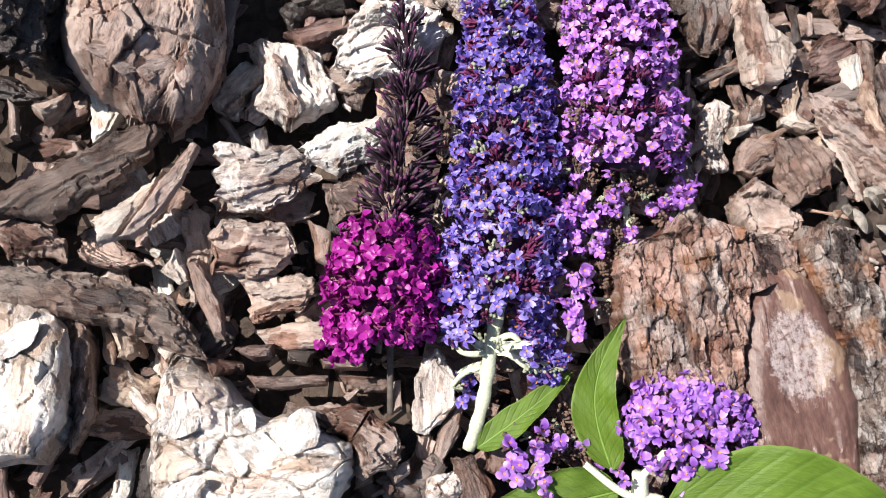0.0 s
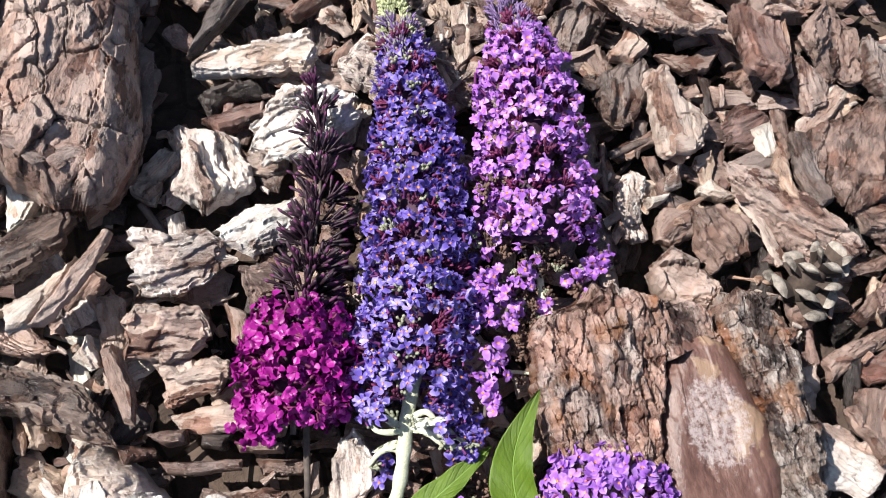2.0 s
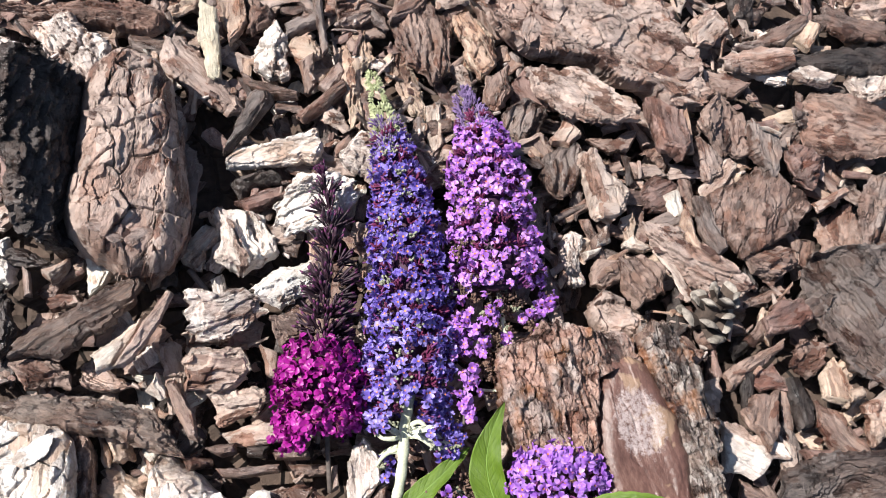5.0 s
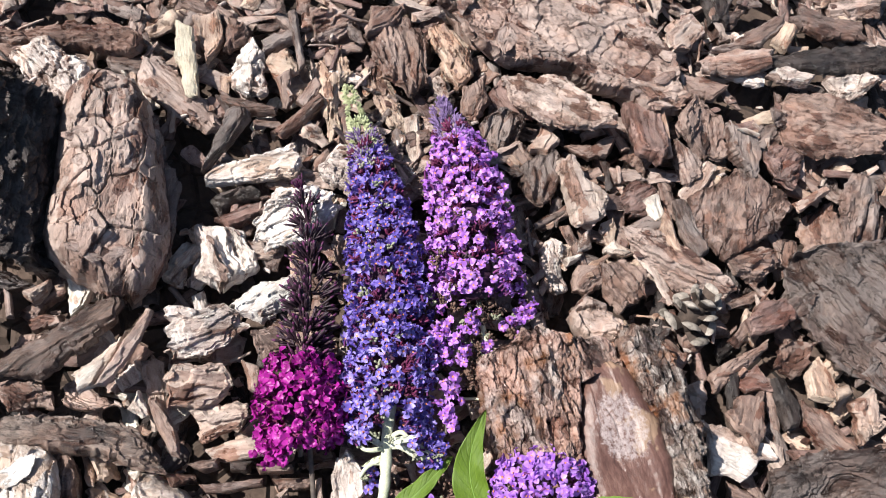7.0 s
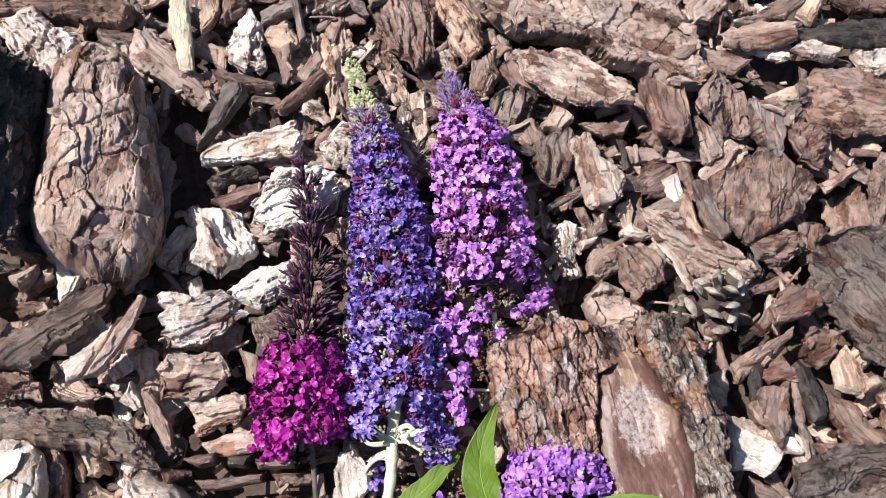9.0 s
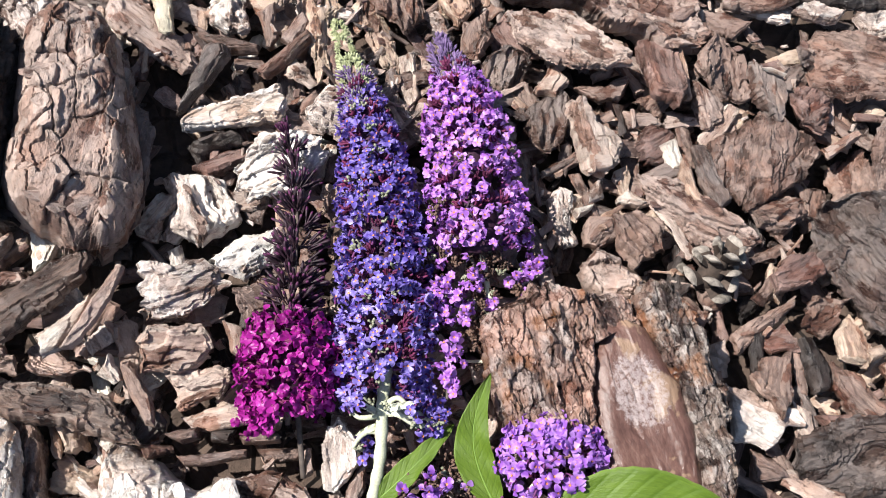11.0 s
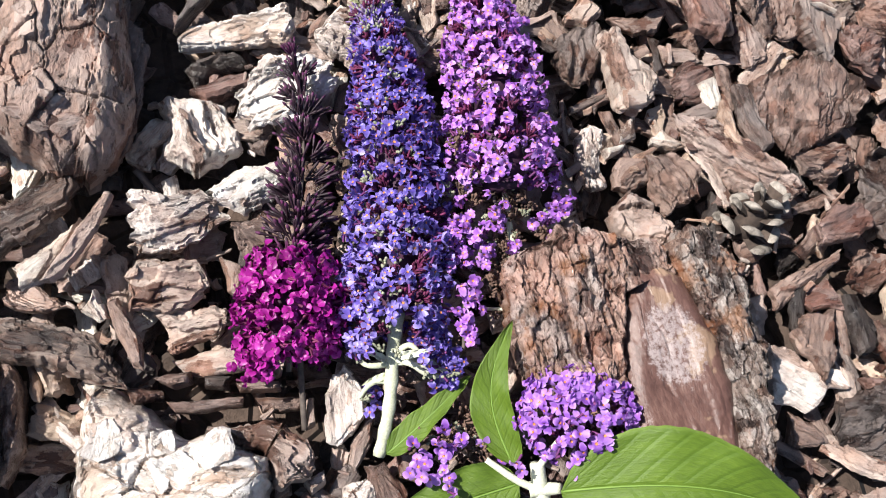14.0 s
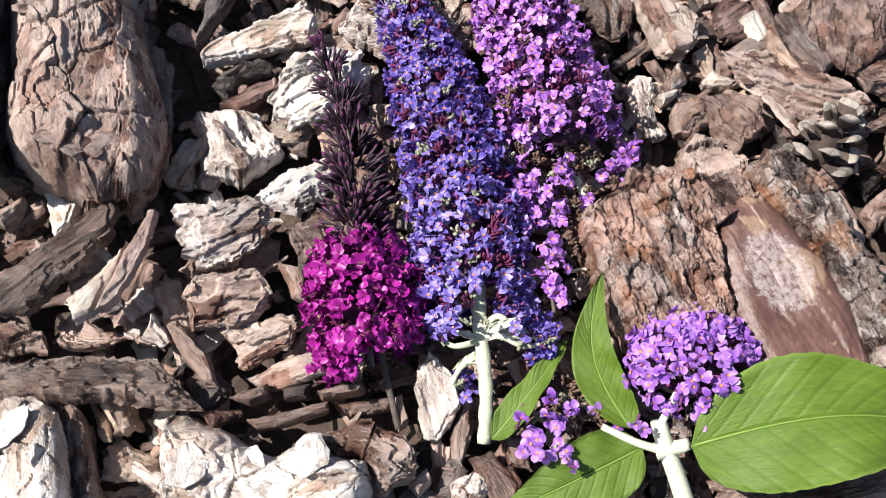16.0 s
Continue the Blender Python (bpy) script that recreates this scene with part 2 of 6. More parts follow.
TUBE = plain_material("purple_tube", (0.06, 0.008, 0.06), (0.17, 0.03, 0.15), 300.0)
# core colour holds the shade between florets, far darker than tubes and buds
CORE_SHADE = plain_material("shaded_core", (0.018, 0.003, 0.014), (0.05, 0.009, 0.036), 260.0)
WINE = plain_material("wine_bud", (0.05, 0.004, 0.026), (0.15, 0.012, 0.068), 260.0)
BLACKISH = plain_material("dark_bud", (0.007, 0.003, 0.005), (0.036, 0.010, 0.024), 300.0, 0.6)
MAUVE = plain_material("mauve_bud", (0.1, 0.06, 0.16), (0.26, 0.17, 0.34), 300.0, 0.6)
GREENBUD = plain_material("green_bud", (0.2, 0.22, 0.09), (0.52, 0.545, 0.34), 300.0, 0.7)
CALYX = plain_material("felted_calyx", (0.12, 0.13, 0.08), (0.36, 0.36, 0.26), 400.0, 0.85)
DRY = plain_material("withered_floret", (0.035, 0.021, 0.016), (0.17, 0.1, 0.072), 300.0, 0.85)
STEM = plain_material("pale_felted_stem", (0.4, 0.42, 0.28), (0.66, 0.66, 0.52), 150.0, 0.85, (5, 5, 1))
DARKSTEM = plain_material("dark_stem", (0.04, 0.03, 0.026), (0.15, 0.12, 0.1), 200.0, 0.75)
SCALE_BACK = plain_material("cone_scale_dark", (0.02, 0.014, 0.011), (0.08, 0.055, 0.042), 220.0, 0.85)
SCALE_TIP = plain_material("cone_scale_tip", (0.06, 0.05, 0.04), (0.40, 0.35, 0.30), 260.0, 0.8)


def soil_material():
    n = Nodes("mulch_soil")
    place = n.add("ShaderNodeTexCoord").outputs["Object"]
    a, b = n.noise(place, 45.0, 6.0, 0.7), n.noise(place, 3.0, 3.0)
    edge = n.add("ShaderNodeTexVoronoi", [("Vector", place), ("Scale", 38.0)], feature="DISTANCE_TO_EDGE").outputs["Distance"]
    colour = n.ramp(n.math("ADD", n.math("MULTIPLY", a, 0.7), n.math("MULTIPLY", b, 0.3)), (0.3, (0.018, 0.012, 0.009)), (0.7, (0.12, 0.08, 0.06)))
    return n.put(Base_Color=colour, Roughness=0.95, Normal=n.bump(n.math("ADD", a, n.ramp(edge, (0.0, 0.0), (0.1, 1.0))), 0.8, 0.008))


SOIL = soil_material()


# ---- shapes ----
def mesh_of(name, verts, faces, mats, slots=None, loc=None, flake=None, tone=None, sharp=None, smooth=True):
    """One mesh from arrays of corners and faces."""
    me = bpy.data.meshes.new(name)
    me.from_pydata([tuple(v) for v in verts], [], faces)
    for m in mats if isinstance(mats, (list, tuple)) else [mats]:
        me.materials.append(m)
    if slots is not None:
        me.polygons.foreach_set("material_index", slots)
    for key, kind, data in (("loc", "FLOAT_VECTOR", loc), ("flake", "FLOAT", flake), ("tone", "FLOAT", tone)):
        if data is not None:
            a = me.attributes.new(key, kind, "POINT")
            a.data.foreach_set("vector" if kind == "FLOAT_VECTOR" else "value", np.asarray(data, np.float32).ravel())
    me.polygons.foreach_set("use_smooth", [smooth] * len(faces))
    me.update()
    if sharp:
        me.set_sharp_from_angle(angle=radians(sharp))
    return me


def hashed(i, j, seed):
    h = np.sin(i * 127.1 + j * 311.7 + seed * 74.7) * 43758.5453
    return h - np.floor(h)


def value_noise(x, y, seed):
    i, j = np.floor(x), np.floor(y)
    f, g = x - i, y - j
    f, g = f * f * (3 - 2 * f), g * g * (3 - 2 * g)
    a, b = hashed(i, j, seed), hashed(i + 1, j, seed)
    c, d = hashed(i, j + 1, seed), hashed(i + 1, j + 1, seed)
    return a + (b - a) * f + (c - a) * g + (a - b - c + d) * f * g


def fractal(x, y, seed, octaves=4):
    total, gain = 0, 0.5
    for k in range(octaves):
        total = total + gain * value_noise(x * 2**k, y * 2**k, seed + 11.3 * k)
        gain *= 0.5
    return total / (1 - 0.5**octaves)


def flakes(x, y, seed, tilt=0.0):
    """Cells of uneven shape: the distance to a cell's border, a number for each cell, and, with a tilt, the slant of each cell."""
    i, j = np.floor(x), np.floor(y)
    best = np.full(x.shape, 9.0)
    second, number, slant = best.copy(), np.zeros(x.shape), np.zeros(x.shape)
    for di in (-1, 0, 1):
        for dj in (-1, 0, 1):
            a, b = i + di, j + dj
            dx, dy = a + hashed(a, b, seed) - x, b + hashed(a, b, seed + 5) - y
            d = np.hypot(dx, dy)
            nearer = d < best
            second = np.where(nearer, best, np.minimum(second, d))
            number = np.where(nearer, hashed(a, b, seed + 9), number)
            slant = np.where(nearer, dx * (hashed(a, b, seed + 21) - 0.5) + dy * (hashed(a, b, seed + 22) - 0.5), slant)
            best = np.where(nearer, d, best)
    return (second - best, number, slant * tilt) if tilt else (second - best, number)


def cliff(steps):
    """Flat treads with short steep drops between them."""
    whole = np.floor(steps)
    return whole + np.clip((steps - whole - 0.92) / 0.08, 0, 1)


def bark_shape(outline, thick, rim, style, relief, seed, step=0.0011):
    """A bark piece with its grain along x and the top at z = 0: corners, faces, and its flakes."""
    ring = np.array(outline, float)
    ends = np.roll(ring, -1, 0)
    lo, hi = ring[:, 0].min(), ring[:, 0].max()
    length = hi - lo
    us = np.linspace(lo + 0.012 * length, hi - 0.012 * length, int(np.clip(length / step, 8, 230)))
    left, right = [], []
    for u in us:
        cut = [p[1] + (q[1] - p[1]) * (u - p[0]) / (q[0] - p[0]) for p, q in zip(ring, ends) if (p[0] - u) * (q[0] - u) < 0]
        left.append(min(cut)), right.append(max(cut))
    left, right = np.array(left), np.array(right)
    across = (right - left).max()
    slim = np.maximum(0.5 * (0.12 * across - (right - left)), 0)
    left, right = left - slim, right + slim
    torn = min(0.0034, 0.12 * across) * (1.0 if rim < 0.01 else 0.4)
    for edge, number in ((left, 1), (right, 2)):
        chipped = np.floor(4 * fractal(us / 0.013, us * 0, seed + number, 2)) / 4 - 0.45
        edge += torn * (1.3 * (fractal(us / 0.006, us * 0, seed + number) - 0.5) + 1.5 * chipped)
    nu, nv = len(us), int(np.clip(across / step, 6, 180))
    v = np.linspace(0, 1, nv)
    U, V = np.meshgrid(us, v, indexing="ij")
    Y = left[:, None] + (right - left)[:, None] * V
    end = np.linspace(-1, 1, nu)[:, None] ** 8 * np.sign(np.linspace(-1, 1, nu))[:, None]
    X = U + end * torn * 2.6 * (fractal(Y / 0.006, Y * 0, seed + 3) - 0.5) * 2
    wide = (right - left)[:, None]
    rim = min(rim, 0.45 * across)
    near = np.minimum(np.minimum(V, 1 - V) * wide, np.minimum(U - lo, hi - U) + 0.0005)
    near_edge = near
    near = np.clip(near / rim, 0, 1)
    drop = min(rim, 0.6 * thick) if rim < 0.015 else min(1.5 * rim, 0.65 * thick)
    Z = -drop * (1 - np.sqrt(1 - (1 - near) ** 2))
    wx = X + 0.009 * (fractal(X / 0.02, Y / 0.02, seed + 4) - 0.5)
    wy = Y + 0.009 * (fractal(X / 0.02, Y / 0.02, seed + 6) - 0.5)
    if style == "plate":
        steps = 7 * fractal(wx / 0.058, wy / 0.040, seed, 4)
        fine = 5 * fractal(wx / 0.024, wy / 0.013, seed + 3, 3)
        gap, cell, slant = flakes(wx / 0.034, wy / 0.021, seed, 0.005)
        small, chip = flakes(wx / 0.013, wy / 0.008, seed + 17)
        rise = 0.0026 * (cliff(steps) - 3.5) + 0.0010 * (cliff(fine) - 2.5) - 0.0030 * np.clip(1 - gap / 0.05, 0, 1) + 0.0030 * (cell - 0.5) + slant
        rise = rise - 0.0012 * np.clip(1 - small / 0.10, 0, 1) * (chip > 0.45)
        flake = 0.3 * cell + 0.7 * hashed(np.floor(steps), np.floor(0.5 * fine), seed)
    elif style == "rough":
        ridge = 1 - np.abs(2 * fractal(wx / 0.030, wy / 0.0085, seed, 4) - 1)
        swell = fractal(wx / 0.06, wy / 0.022, seed + 2, 3)
        gap, cell, slant = flakes(wx / 0.010, wy / 0.0042, seed, 0.004)
        rise = 0.0062 * (ridge - 0.8) + 0.0120 * (swell - 0.5) + 0.0030 * (cell - 0.5) + slant - 0.0016 * np.clip(1 - gap / 0.15, 0, 1)
        flake = 0.4 * cell + 0.2 * ridge + 0.4 * hashed(np.floor(6 * swell), 1.0, seed)
    elif style == "ridge":
        ridge = 1 - np.abs(2 * fractal(wx / 0.045, wy / 0.0085, seed, 3) - 1)
        gap, cell = flakes(wx / 0.024, wy / 0.0065, seed)
        fine = 8 * fractal(wx / 0.018, wy / 0.006, seed + 3, 3)
        rise = 0.0095 * (ridge - 0.8) + 0.0022 * (cell - 0.5) + 0.0007 * (cliff(fine) - 4) - 0.0015 * np.clip(1 - gap / 0.2, 0, 1)
        flake = 0.5 * cell + 0.5 * hashed(np.floor(fine), 0, seed)
    elif style == "layer":
        steps = 9 * fractal(wx / 0.055, wy / 0.018, seed, 3)
        gap, cell, slant = flakes(wx / 0.03, wy / 0.009, seed, 0.004)
        rise = 0.0027 * (cliff(steps) - 5) + 0.0017 * (cell - 0.5) + slant - 0.0005 * np.clip(1 - gap / 0.1, 0, 1)
        flake = 0.4 * cell + 0.6 * hashed(np.floor(steps), 0, seed)
    else:
        ribs = fractal(wx / 0.06, wy / 0.0032, seed, 3)
        steps = 4 * fractal(wx / 0.07, wy / 0.012, seed + 5, 3)
        rise = 0.0018 * (ribs - 0.5) + 0.0045 * (fractal(X / 0.035, Y / 0.022, seed + 8, 2) - 0.5) + 0.0013 * (cliff(steps) - 2)
        flake = 0.5 * hashed(np.floor(steps), 0, seed) + 0.5 * ribs
    rise = rise + 0.0006 * (fractal(X / 0.006, Y / 0.004, seed + 13, 3) - 0.5)
    Z = Z + relief * rise * min(1.0, across / 0.02)
    curl = hashed(seed * 3.1, 0.5, 2.0) - 0.5, hashed(seed * 1.3, 4.5, 2.0) - 0.5, hashed(seed * 2.3, 7.5, 2.0) - 0.5
    if rim < 0.01:
        # dried chips warp: bowed along the grain, cupped across it, and twisted
        ahead, aside = (U - lo) / length * 2 - 1, 2 * V - 1
        Z = Z + 0.09 * length * curl[0] * ahead**2 + 0.16 * across * curl[1] * aside**2 + 0.10 * across * curl[2] * ahead * aside
        # laminated margins: each layer broke off along a line of its own
        torn_edge = near_edge + 0.55 * across * (fractal(X / 0.030, Y / 0.011, seed + 40, 4) - 0.5)
        many = 2 if style == "smooth" else 3
        layers = np.clip(many * (1 - torn_edge / (0.30 * across)), 0, many)
        Z = Z - min(0.0016, 0.11 * thick) * cliff(layers)
        flake = 0.45 * flake + 0.55 * hashed(np.floor(layers), 3.0, seed)
    index = np.arange(nu * nv).reshape(nu, nv)
    faces = [(index[i, j], index[i + 1, j], index[i + 1, j + 1], index[i, j + 1]) for i in range(nu - 1) for j in range(nv - 1)]
    rimline = [*index[:, 0], *index[-1, 1:], *index[-2::-1, -1], *index[0, -2:0:-1]]
    top = np.stack([X, Y, Z], -1).reshape(-1, 3)
    rim_xyz, k = top[rimline], len(rimline)
    centre = rim_xyz.mean(0)
    turn = np.arange(k)
    layers, verts, flake = [rimline], [top], [flake.ravel()]
    for n, (depth, pull) in enumerate(((0.22, 0.03), (0.42, -0.005), (0.7, 0.07), (1.0, 0.16))):
        shift = pull + 0.05 * (value_noise(turn * 0.35, turn * 0 + n * 3, seed + 20) - 0.5)
        low = rim_xyz + (centre - rim_xyz) * shift[:, None]
        low[:, 2] = rim_xyz[:, 2] * (1 - depth) - thick * depth + 0.0012 * (value_noise(turn * 0.5, turn * 0 + n, seed + 30) - 0.5)
        start = sum(len(a) for a in verts)
        verts.append(low), flake.append(hashed(np.floor(turn / 5), turn * 0 + n, seed))
        fresh = list(range(start, start + k))
        old = layers[-1]
        faces += [(old[a], old[(a + 1) % k], fresh[(a + 1) % k], fresh[a])[::-1] for a in range(k)]
        layers.append(fresh)
    verts, flake = np.concatenate(verts), np.concatenate(flake)
    faces.append(tuple(layers[-1]))
    return verts, [tuple(int(a) for a in f) for f in faces], flake


def part(name, data, parent, place=None, label=""):
    """Links a mesh as one object under a thing or under a part."""
    ob = new(name, data)
    ob.parent = parent
    if place is not None:
        ob.matrix_basis = place
    return tagged(ob, label)


SEEDS = iter(range(1, 10000))


def bark_mesh(name, style, tone, thick, rim, relief, outline, step=0.0011, looks=None):
    seed = next(SEEDS) * 1.7
    verts, faces, flake = bark_shape(np.array(outline) / 1000.0, thick, rim, style, relief, seed, step)
    mat = (looks or (FLAKY if style in ("plate", "layer", "rough") else GRAINED))[tone] if isinstance(tone, str) else tone
    shade = np.full(len(verts), hashed(seed, 2.0, 3.0))
    return mesh_of(name, verts, faces, mat, None, verts + (seed * 0.37, 0, 0), flake, shade, 38)


CELL, HALF = 0.005, 0.6
TOP = np.full((int(2 * HALF / CELL),) * 2, -0.045)


def note_height(me, m):
    """Keeps the height of the heap, for what lies on it."""
    a = np.array(m)
    co = np.array([v.co for v in me.vertices]) @ a[:3, :3].T + a[:3, 3]
    i, j = ((co[:, :2] + HALF) / CELL).astype(int).T
    ok = (i >= 0) & (j >= 0) & (i < len(TOP)) & (j < len(TOP))
    np.maximum.at(TOP, (i[ok], j[ok]), co[ok, 2])


def loosen(ob, tone, count, seed):
    """Loose thin flakes of bark that lap over one another on a large piece."""
    rng = random.Random(seed)
    tops = [v for v in ob.data.vertices if v.normal.z > 0.8]
    for k in range(count):
        v = rng.choice(tops)
        long, wide = rng.uniform(15, 36), rng.uniform(11, 24)
        outline = [(0.5 * long * math.cos(w) * rng.uniform(0.6, 1.2), 0.5 * wide * math.sin(w) * rng.uniform(0.5, 1.25)) for w in np.arange(9) * math.pi / 4.5]
        data = bark_mesh("flake", "plate", tone, rng.uniform(0.001, 0.002), 0.0004, 0.3, outline, 0.0011, FLAKY)
        turn = (v.normal + Vector((0, 0, 1.0))).to_track_quat("Z", "Y").to_matrix().to_4x4()
        part("flake", data, ob, Matrix.Translation(v.co + v.normal * rng.uniform(0.0006, 0.0024)) @ turn @ pose(0, 0, 0, rng.gauss(0, 3), rng.gauss(0, 3), rng.uniform(0, 360)))


def bark(name, style, tone, x, y, z, turn, tilt, thick, rim, relief, label, outline):
    """One bark piece: its middle, its top's height, the way of its grain, tilt in degrees, outline in millimetres."""
    ob = new(name, bark_mesh(name, style, tone, thick, rim, relief, outline, 0.0009))
    ob.matrix_basis = pose(x, y, z, 0, 0, turn) @ pose(0, 0, 0, *tilt)
    note_height(ob.data, ob.matrix_basis)
    if thick >= 0.02 and style in ("plate", "layer") and min(ob.dimensions[:2]) > 0.05:
        loosen(ob, tone, 6 if thick >= 0.026 else 4, thick * 1000 + len(outline))
    return tagged(ob, label, "wood" if name.startswith("wood") else "bark", "bark mulch pieces")


# ---- ground ----
def ground():
    ways = [-150, -40, -10, -3, -1.2, *np.linspace(-0.8, 0.8, 65), 1.2, 3, 10, 40, 150]
    count = len(ways)
    verts = [(x, y, -0.04 + 0.012 * (noise.noise((x * 9, y * 9, 0)) if abs(x) < 1 and abs(y) < 1 else 0)) for x in ways for y in ways]
    faces = [(i * count + j, (i + 1) * count + j, (i + 1) * count + j + 1, i * count + j + 1) for i in range(count - 1) for j in range(count - 1)]
    tagged(new("ground", mesh_of("ground", verts, faces, SOIL)), "dark soil under a mulch of pine bark", "ground", kind="structure")


ground()

# ---- bark pieces ----
bark("bark_lump", "plate", "tan", -0.219, 0.060, 0.042, 80, (13, 0), 0.074, 0.030, 1.05, "large rounded lump of pine bark with flaking plates",
     ((80, 44), (88, 26), (86, 8), (70, -9), (40, -24), (12, -36), (-15, -46), (-38, -49), (-63, -46), (-80, -34), (-80, -14), (-71, 12), (-60, 29), (-43, 38), (-23, 40), (1, 43), (21, 48), (46, 54), (66, 53)))
# the dark tone paints in the shade of a face turned from the sun
bark("bark_block", "ridge", "dark", -0.278, 0.062, 0.044, 88, (68, 0), 0.020, 0.004, 1.7, "furrowed bark block standing on its edge, toned dark for shade",
     ((64, 20), (52, 44), (34, 57), (14, 40), (-16, 22), (-50, 14), (-66, 0), (-62, -60), (-20, -74), (13, -76), (49, -72), (64, -40)))
bark("bark_chip", "plate", "pale", -0.288, 0.162, 0.000, -51, (21, 5), 0.020, 0.002, 1.0, "pale grey weathered bark chip with a dark crack",
     ((-9, -18), (23, -14), (44, -12), (29, 4), (22, 16), (10, 24), (-6, 18), (-24, 15), (-33, 3), (-35, -16)))
bark("bark_chip", "plate", "pale", -0.340, 0.152, -0.004, -84, (2, -21), 0.012, 0.002, 1.0, "pale grey flaky pine bark chip with scaly plates in mulch",
     ((24, -12), (25, 4), (15, 14), (-18, 14), (-22, 4), (-25, -14)))
bark("bark_chip", "smooth", "grey", -0.302, 0.144, -0.006, -54, (-3, -3), 0.012, 0.002, 1.0, "grey smooth-grained bark chip in mulch",
     ((-4, -10), (10, -5), (26, 2), (16, 4), (-15, 9), (-18, -1)))
bark("bark_chip", "ridge", "brown", -0.280, 0.199, -0.002, -1, (-2, -6), 0.025, 0.002, 1.0, "brown furrowed pine bark chip in mulch",
     ((-74, -9), (-38, -6), (9, -8), (52, -13), (66, -4), (40, 13), (-23, 8), (-76, 3)))
bark("bark_chip", "layer", "brown", -0.282, 0.190, -0.015, -20, (0, -5), 0.012, 0.002, 1.0, "brown layered pine bark chip in mulch",
     ((-12, -4), (14, 0), (34, -10), (23, 5), (-12, 5), (-40, -6)))
bark("bark_chip", "smooth", "tan", -0.188, 0.152, -0.004, -41, (-14, 10), 0.012, 0.002, 1.0, "smooth tan-brown bark slip with fine grain",
     ((-24, -18), (3, -16), (38, -10), (46, 6), (29, 14), (2, 14), (-34, 16), (-43, 3)))
bark("wood_splinter", "smooth", "olive", -0.184, 0.177, 0.004, -79, (6, 12), 0.008, 0.002, 1.0, "pale olive wood splinter lying across chips",
     ((-8, -8), (30, -6), (31, 5), (-4, 7), (-25, 8), (-32, -5)))
bark("bark_chip", "plate", "pale", -0.136, 0.175, -0.004, 85, (0, -5), 0.012, 0.002, 1.0, "pale grey flaky pine bark chip with scaly plates in mulch",
     ((-15, 11), (-22, -3), (-17, -15), (19, -8), (29, 1), (-1, 16)))
bark("bark_chip", "smooth", "dark2", -0.151, 0.111, 0.014, 59, (-6, -18), 0.014, 0.003, 1.0, "rolled grey bark strip casting a shadow",
     ((-28, -2), (-5, -7), (17, -8), (26, -2), (15, 10), (-24, 2), (-40, 0)))
bark("bark_chip", "layer", "bleached", -0.127, 0.088, 0.002, 14, (5, -6), 0.016, 0.002, 0.5, "cream and orange fresh broken bark slab",
     ((-43, -4), (-27, -8), (-1, -12), (25, -13), (38, -3), (33, 11), (6, 11), (-30, 10), (-43, 2)))
bark("bark_chip", "smooth", "brown", -0.096, 0.136, -0.002, 45, (-13, -2), 0.012, 0.002, 1.0, "brown smooth-grained bark chip in mulch",
     ((-24, -4), (-7, -6), (24, -5), (26, 4), (-23, 6)))
bark("bark_chip", "smooth", "orange", -0.111, 0.182, -0.004, -19, (16, 3), 0.012, 0.002, 1.0, "orange-brown smooth-grained bark chip in mulch",
     ((-11, -7), (5, -15), (15, 3), (1, 14), (-14, 5)))
bark("bark_chip", "smooth", "grey", -0.116, 0.204, 0.000, 29, (-11, -8), 0.012, 0.002, 1.0, "grey smooth-grained bark chip in mulch",
     ((-14, -6), (12, -6), (17, 4), (-12, 7)))
bark("wood_splinter", "smooth", "grey", -0.099, 0.202, 0.004, -80, (4, -1), 0.007, 0.002, 1.0, "thin grey wood splinter among bark chips",
     ((31, -3), (25, 3), (-26, 4), (-26, -4)))
bark("bark_chip", "layer", "orange", -0.069, 0.168, -0.002, -89, (-8, -3), 0.012, 0.002, 1.0, "orange-brown layered pine bark chip in mulch",
     ((-1, -14), (20, -9), (48, 0), (41, 10), (-1, 6), (-12, 16), (-42, 8), (-19, -16)))
bark("bark_chip", "layer", "pale", -0.053, 0.088, -0.002, -9, (5, 10), 0.012, 0.002, 0.7, "pale grey layered pine bark chip in mulch",
     ((-20, -12), (1, -19), (21, -17), (25, 14), (1, 16), (-13, 23), (-27, -4)))
bark("bark_chip", "layer", "white", -0.011, 0.100, -0.010, -42, (-14, -6), 0.012, 0.002, 1.0, "bleached white layered pine bark chip in mulch",
     ((6, -16), (25, -3), (18, 11), (-9, 14), (-30, -4)))
bark("bark_chip", "layer", "dark", -0.145, 0.068, -0.012, 16, (-10, -24), 0.012, 0.002, 1.0, "dark brown layered pine bark chip in mulch",
     ((-15, -11), (-7, -5), (24, -6), (16, 4), (-16, 9)))
bark("bark_chip", "layer", "pale", -0.146, 0.020, 0.000, -65, (-10, -11), 0.022, 0.002, 1.4, "pale grey layered pine bark chip in mulch",
     ((-11, -14), (5, -23), (26, -15), (22, 8), (17, 20), (-2, 19), (-19, 21), (-29, -11)))
bark("bark_chip", "layer", "bleached", -0.096, 0.048, 0.004, 34, (6, -2), 0.012, 0.002, 1.0, "pale broken bark chip with a tan fracture",
     ((-31, 5), (-32, -10), (-15, -17), (3, -25), (32, -10), (30, 10), (3, 24), (-29, 14)))
bark("bark_chip", "smooth", "red", -0.134, 0.057, -0.014, 24, (-18, 8), 0.012, 0.002, 1.0, "reddish brown smooth-grained bark chip in mulch",
     ((-16, -7), (19, -5), (24, 4), (2, 6), (-23, 5)))
